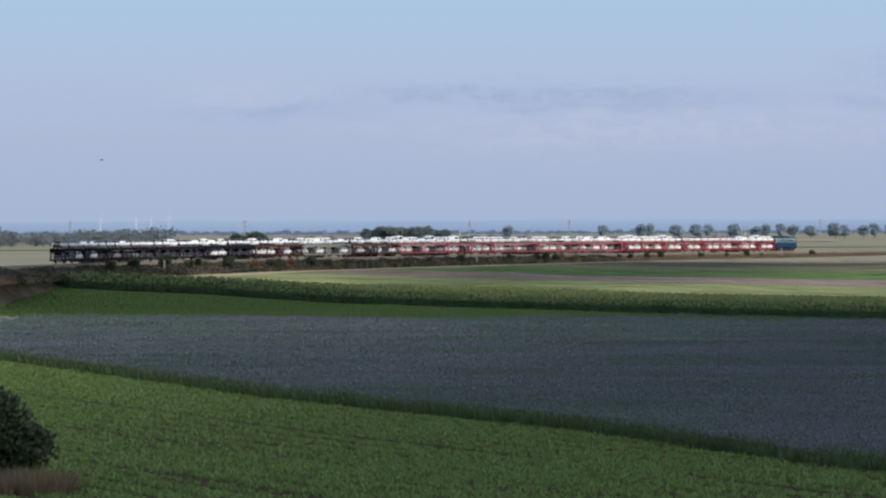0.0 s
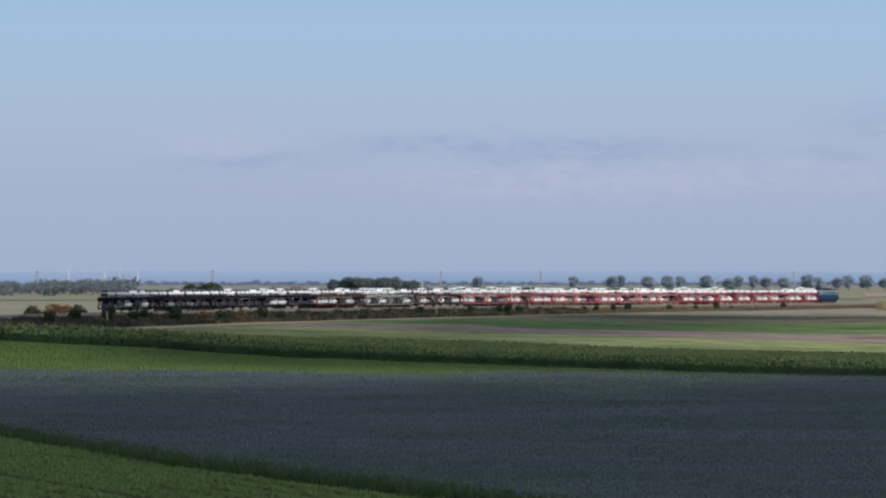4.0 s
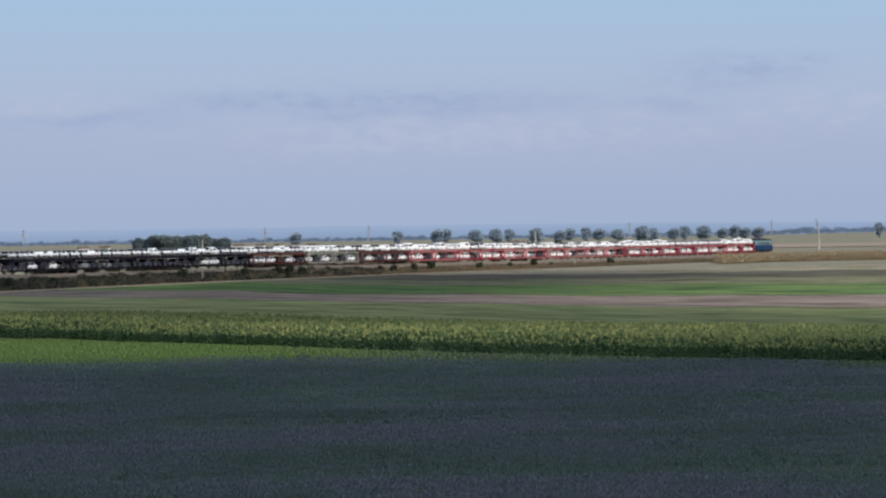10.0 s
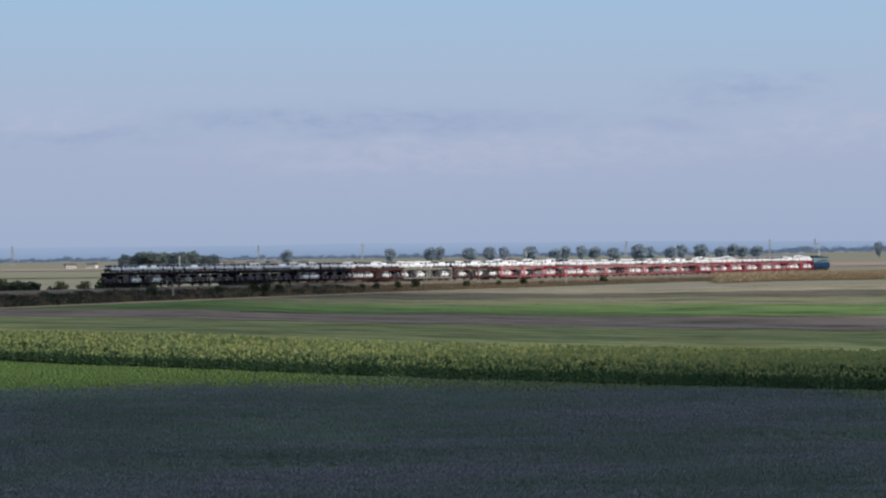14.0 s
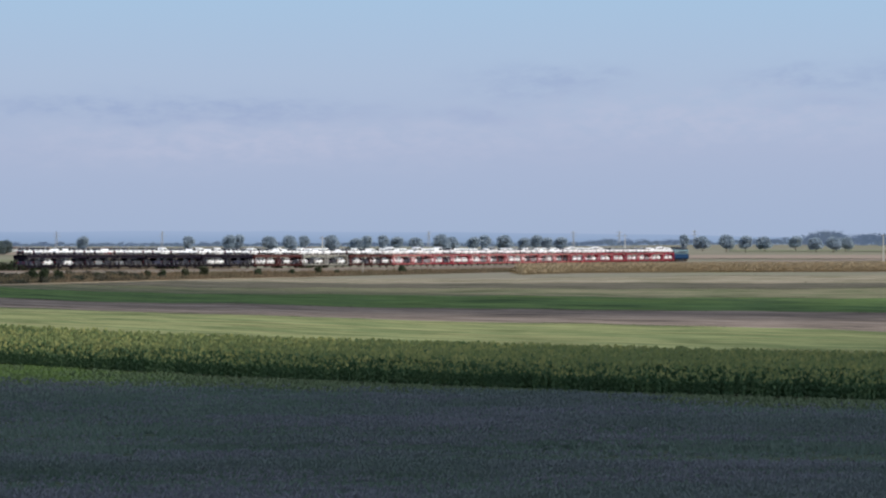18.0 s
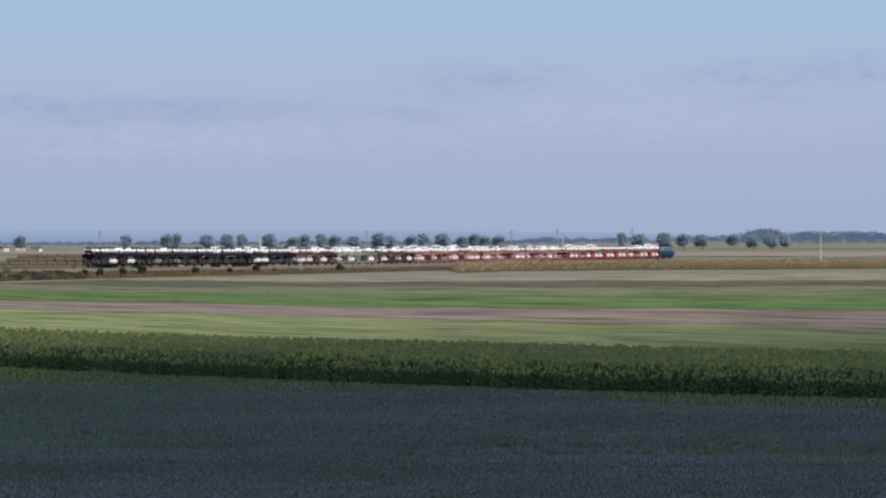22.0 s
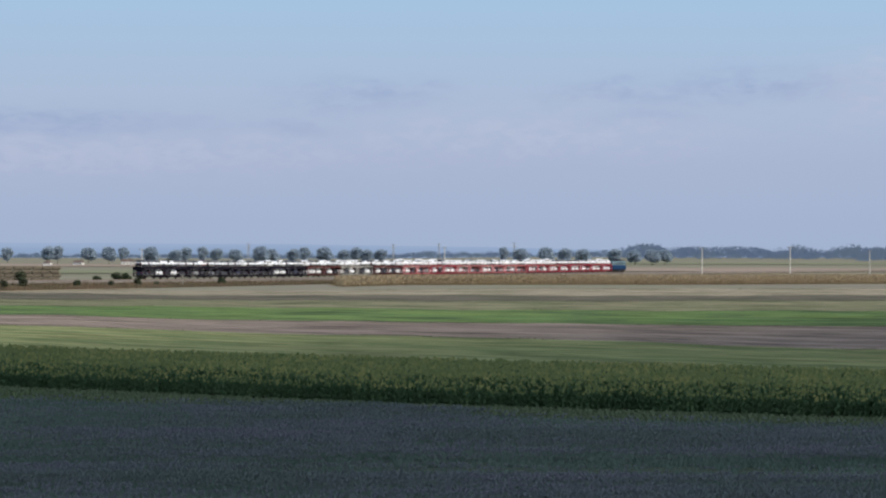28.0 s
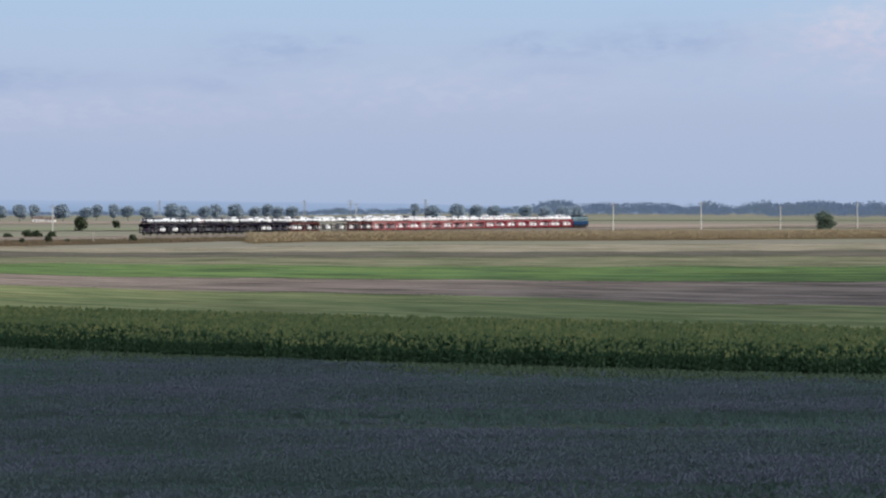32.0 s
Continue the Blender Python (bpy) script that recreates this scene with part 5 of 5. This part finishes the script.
def make_loco():
    """Six-axle blue locomotive with a dark roof and a pale upper body."""
    root = new("locomotive")
    tagged(root, "blue locomotive with pale blue upper sides and dark roof", "locomotive")

    def sec(x, w, z0, z1):
        return ring(x, w, z0, z1, 0.25)
    part("lower_body", loft(bmnew(), [sec(-9.0, 1.3, 1.05, 2.35), sec(-8.6, 1.47, 1.0, 2.4), sec(8.6, 1.47, 1.0, 2.4), sec(9.0, 1.3, 1.05, 2.35)]), LOCO_BLUE, root, "deep blue lower body")
    part("upper_body", loft(bmnew(), [sec(-8.9, 1.25, 2.36, 3.6), sec(-8.2, 1.44, 2.36, 3.78), sec(8.2, 1.44, 2.36, 3.78), sec(8.9, 1.25, 2.36, 3.6)]), LOCO_PALE, root, "pale blue upper body")
    part("roof", loft(bmnew(), [sec(-8.3, 1.2, 3.5, 3.95), sec(-7.8, 1.36, 3.5, 4.08), sec(7.8, 1.36, 3.5, 4.08), sec(8.3, 1.2, 3.5, 3.95)]), LOCO_DARK, root, "dark grey roof")
    part("roof_hatch", box(bmnew(), -6.5, -1.5, -0.8, 0.8, 4.06, 4.42, 0.06), LOCO_DARK, root)
    part("roof_hatch", box(bmnew(), 0.5, 4.0, -0.8, 0.8, 4.06, 4.34, 0.06), LOCO_DARK, root)
    part("exhaust", cyl(bmnew(), (-0.5, 0, 4.3), 0.22, 0.5, "Z", 8), LOCO_DARK, root)
    for sx in (-1, 1):
        part("windscreen", box(bmnew(), sx * 8.78 - 0.2, sx * 8.78 + 0.2, -1.02, 1.02, 2.62, 3.38, 0.05), M_GLASS, root)
        for y in (-1.46, 1.46):
            part("cab_window", box(bmnew(), sx * 7.4 - 0.5, sx * 7.4 + 0.5, y - 0.02, y + 0.02, 2.6, 3.3), M_GLASS, root)
        for y in (-0.875, 0.875):
            part("buffer", cyl(bmnew(), (sx * 9.25, y, 1.05), 0.22, 0.5, "X", 10), M_UNDER, root)
            part("headlight", cyl(bmnew(), (sx * 9.0, y, 1.6), 0.12, 0.1, "X", 8), M_LAMP_W, root)
        bogie = part("bogie", box(bmnew(), sx * 5.4 - 2.4, sx * 5.4 + 2.4, -1.2, 1.2, 0.35, 0.95, 0.05), M_UNDER, root)
        for dx in (-1.8, 0, 1.8):
            for y in (-0.75, 0.75):
                part("wheel", cyl(bmnew(), (sx * 5.4 + dx, y, 0.55), 0.55, 0.13, "Y", 16), M_WHEEL, bogie)
    part("fuel_tank", box(bmnew(), -2.4, 2.4, -1.2, 1.2, 0.3, 0.98, 0.1), LOCO_DARK, root)
    for i in range(5):
        x = -4.5 + i * 2.2
        part("grille", box(bmnew(), x - 0.7, x + 0.7, -1.475, -1.435, 2.75, 3.35), LOCO_DARK, root)
    return root


def line_pose(s):
    x, y, dx, dy = track(s)
    slope = math.degrees(math.atan((rail_z(s + 5) - rail_z(s - 5)) / 10))
    return pose(x, y, rail_z(s), 0, 0, math.degrees(math.atan2(dy, dx))) @ pose(0, 0, 0, 0, -slope, 0)


def make_bird():
    root = new("bird")
    tagged(root, "small dark bird in flight over the fields", "bird")
    m = gloss("dark_plumage", (0.03, 0.03, 0.035), 0.7)
    part("body", loft(bmnew(), [ring(-0.16, 0.012, -0.012, 0.012, 0.004), ring(-0.08, 0.035, -0.035, 0.035, 0.012), ring(0.05, 0.04, -0.04, 0.04, 0.014), ring(0.13, 0.018, -0.01, 0.03, 0.006)]), m, root)
    for s in (-1, 1):
        bm = bmnew()
        vs = [bm.verts.new(p) for p in ((0.05, s * 0.03, 0.01), (-0.06, s * 0.03, 0.01), (-0.07, s * 0.2, 0.06), (-0.08, s * 0.36, 0.03), (0.02, s * 0.2, 0.07))]
        bm.faces.new(vs)
        r = bmesh.ops.extrude_face_region(bm, geom=bm.faces[:])
        bmesh.ops.translate(bm, vec=(0, 0, -0.012), verts=[g for g in r["geom"] if isinstance(g, bmesh.types.BMVert)])
        part("wing", bm, m, root)
    bm = bmnew()
    box(bm, -0.26, -0.14, -0.035, 0.035, -0.006, 0.006)
    part("tail", bm, m, root)
    return root


MOVING = []        # thing, metres behind its carrier's start along the line, offset on it


def build_train():
    rng = random.Random(11)
    loco = make_loco()
    MOVING.append((loco, 490.5, Matrix.Identity(4)))
    kinds = {"red": (W_RED, "bright red double-deck car-carrier wagon", W_RED), "faded": (W_FADED, "faded pinkish red double-deck car-carrier wagon", W_FADED),
             "brown": (W_BROWN, "dark brown double-deck car-carrier wagon", W_BROWN, 0.5, 2.42), "grey": (W_GREY, "light grey double-deck car-carrier wagon", W_GREY),
             "black": (W_BLACK, "black double-deck car-carrier wagon", W_BLACK, 0.26, 2.30)}
    order = ["black"] * 4 + ["brown", "grey", "brown", "faded", "red", "faded", "faded", "faded"] + ["red"] * 4
    models = {k: make_wagon(*v) for k, v in kinds.items()}
    paints = {"w": (P_WHITE, "white"), "k": (P_BLACK, "black"), "b": (P_BLUE, "dark blue"), "g": (P_GREY, "dark grey"), "s": (P_SILVER, "silver"), "r": (P_RED, "dark red")}
    cars = {}
    # cars from the tail forwards, six to a deck: the upper deck, then the lower
    upper = ["kbkgkb", "kkrkbg", "kbwkbk", "wkwbkb", "wkkwbk", "wwwwkk", "kwkwkw", "wwwsww", "wwksww", "wwswss", "wwsgws", "wwswsb", "wwwwww", "wwsgss", "ssgsss", "wswwww"]
    lower = ["bkwkwk", "kskskg", "kbkbkk", "kwwkbk", "wwwkwk", "wkwkkw", "kwkwkw", "wwkwks", "wwkwww", "wwswsk", "swwwks", "wswwsk", "kwwwsw", "swwkww", "kwwwws", "wwwkww"]
    taken = set()
    for i, kind in enumerate(order):
        s = 15.0 + 30.05 * i
        if kind in taken:
            wagon = copy_thing(models[kind], Matrix.Identity(4))
        else:
            wagon = models[kind]
            taken.add(kind)
        MOVING.append((wagon, s, Matrix.Identity(4)))
        for deck, row in ((2.78, upper[i]), (0.78, lower[i])):
            for j, c in enumerate(row):
                x = (-12.35, -7.4, -2.75, 2.75, 7.4, 12.35)[j] + rng.uniform(-0.15, 0.15)
                shape = rng.choice(("hatchback", "saloon", "hatchback", "van") if i > 6 and deck > 2 else ("hatchback", "saloon", "hatchback"))
                key = (shape, c, deck > 2)
                if key in cars:
                    car = copy_thing(cars[key], Matrix.Identity(4))
                else:
                    car = cars[key] = make_car(shape, *paints[c], film="full" if c == "w" else deck > 2)
                MOVING.append((car, s, pose(x, rng.uniform(-0.06, 0.06), deck, 0, 0, 0 if rng.random() < 0.85 else 180)))


build_train()

# ================= the cloud whose shade lies over the near fields =================


def build_cloud(half, seed):
    """A flat-bottomed cumulus high over the lookout; only its shade is seen."""
    m = surface("cloud_white", (0.80, 0.80, 0.82), (0.72, 0.73, 0.76), 0.01, (1, 1, 1), 1.0, 0.0, 0.08, space="object")
    n_a, n_r = 96, 8
    v, q = [(0, 0, 30)], []
    for k in range(1, n_r + 1):
        for i in range(n_a):
            a = 2 * math.pi * i / n_a
            rr = 1 + 0.05 * noise.noise((math.cos(a) * 6, math.sin(a) * 6, seed)) + 0.025 * noise.noise((math.cos(a) * 20, math.sin(a) * 20, seed + 3))
            f = k / n_r
            v.append((half[0] * rr * f * math.cos(a), half[1] * rr * f * math.sin(a), 30 * (1 - f ** 4) + 8 * noise.noise((f * 3, a, 2)) * (1 - f)))
    faces = [(0, 1 + i, 1 + (i + 1) % n_a) for i in range(n_a)]
    for k in range(n_r - 1):
        for i in range(n_a):
            a, b = 1 + k * n_a + i, 1 + k * n_a + (i + 1) % n_a
            faces.append((a, a + n_a, b + n_a, b))
    ob = new("cloud", mesh_from("cloud", v, faces, [m]))
    tagged(ob, "white cumulus cloud drifting over the fields", "cloud", kind="structure")
    return ob


CLOUD_UP = 1200.0
SHADE_OFF = Vector((SUN_WAY.x, SUN_WAY.y)) * (CLOUD_UP / SUN_WAY.z)
HIGH_UP = 2000.0
HIGH_OFF = SHADE_OFF * (HIGH_UP / CLOUD_UP)
cloud = build_cloud((420, 990), 1)
small_cloud = build_cloud((220, 60), 3)
long_cloud = build_cloud((150, 45), 5)
# middle of each shade on the ground, and its turn, by time
# seconds, turn of the shade's front, its distance from the lookout
EDGE = ((0.0, 165, 115), (2.0, 152, 195), (3.5, 128, 275), (5.0, 100, 345), (7.0, 90, 371), (9.0, 88, 393), (11.0, 84, 375), (14.0, 112, 384), (18.0, 136, 308),
        (21.0, 139, 318), (24.0, 135, 366), (26.5, 136, 376), (29.0, 137, 392), (32.0, 136, 396))
SHADE = []
for t_, a_, e_ in EDGE:
    nx, ny = math.cos(radians(a_)), math.sin(radians(a_))
    SHADE.append((t_, nx * (e_ - 420) - 350 * nx * ny, ny * (e_ - 420) + 350 * nx * nx, a_))
PATCH = ((0.0, -132, 498, -40), (2.0, -118, 512, -42), (5.0, -45, 516, -45), (7.0, -34, 548, -45), (9.0, -38, 562, -45), (11.0, -88, 608, -45), (14.0, -65, 645, -42), (18.0, -60, 712, -36), (20.5, -230, 790, -36),
         (24.0, -500, 800, -36), (32.0, -900, 800, -36))
FAR_PATCH = ((0.0, -33, 722, 76), (11.0, -26, 739, 75), (15.0, -130, 750, 73), (18.0, -290, 750, 73), (22.0, -450, 709, 73), (32.0, -800, 673, 72))


# seconds, place, heading of the birds that cross the sky
BIRDS = (((0, -60.0, 88.8, 19.2, 8), (1, -47.5, 89.7, 16.0, 6), (1.5, -40.5, 90.3, 10.5, 5), (2.5, -19.8, 92.3, 6.5, 4), (4, 31.7, 114.0, 28.4, 24), (32, 730.8, 541.2, 85.2, 24)),
         ((0, 409.3, 350.1, 79.3, -177), (13.2, 78.9, 269.9, 26.8, 175), (14.5, 18.8, 258.7, 19.4, 148), (16, -22.9, 297.9, 45.1, -179), (32, -404.9, 452.0, 186.2, -179)),
         ((0, -418.4, 345.3, 54.2, -2), (24.4, -60.5, 311.8, 15.5, -3), (25.5, -13.8, 302.5, 21.1, -3), (27, 23.7, 301.3, 48.2, -4), (32, 215.1, 343.3, 146.3, -4)))
FLOCK = [make_bird()]
FLOCK += [copy_thing(FLOCK[0], Matrix.Identity(4)) for _ in BIRDS[1:]]


def motions():
    times = (0.0, 4.0, 8.0, 12.0, 16.0, 20.0, 24.0, 28.0, 32.0)
    for ob, s, off in MOVING:
        walk(ob, [(t, line_pose(s + SPEED * t) @ off) for t in times])
    for bird, rows in zip(FLOCK, BIRDS):
        walk(bird, [(t, pose(x, y, z, 0, 0, r)) for t, x, y, z, r in rows])
    walk(cloud, [(t, pose(x + HIGH_OFF.x, y + HIGH_OFF.y, HIGH_UP, 0, 0, r)) for t, x, y, r in SHADE])
    walk(small_cloud, [(t, pose(x + SHADE_OFF.x, y + SHADE_OFF.y, CLOUD_UP, 0, 0, r)) for t, x, y, r in PATCH])
    walk(long_cloud, [(t, pose(x + SHADE_OFF.x, y + SHADE_OFF.y, CLOUD_UP, 0, 0, r)) for t, x, y, r in FAR_PATCH])


motions()
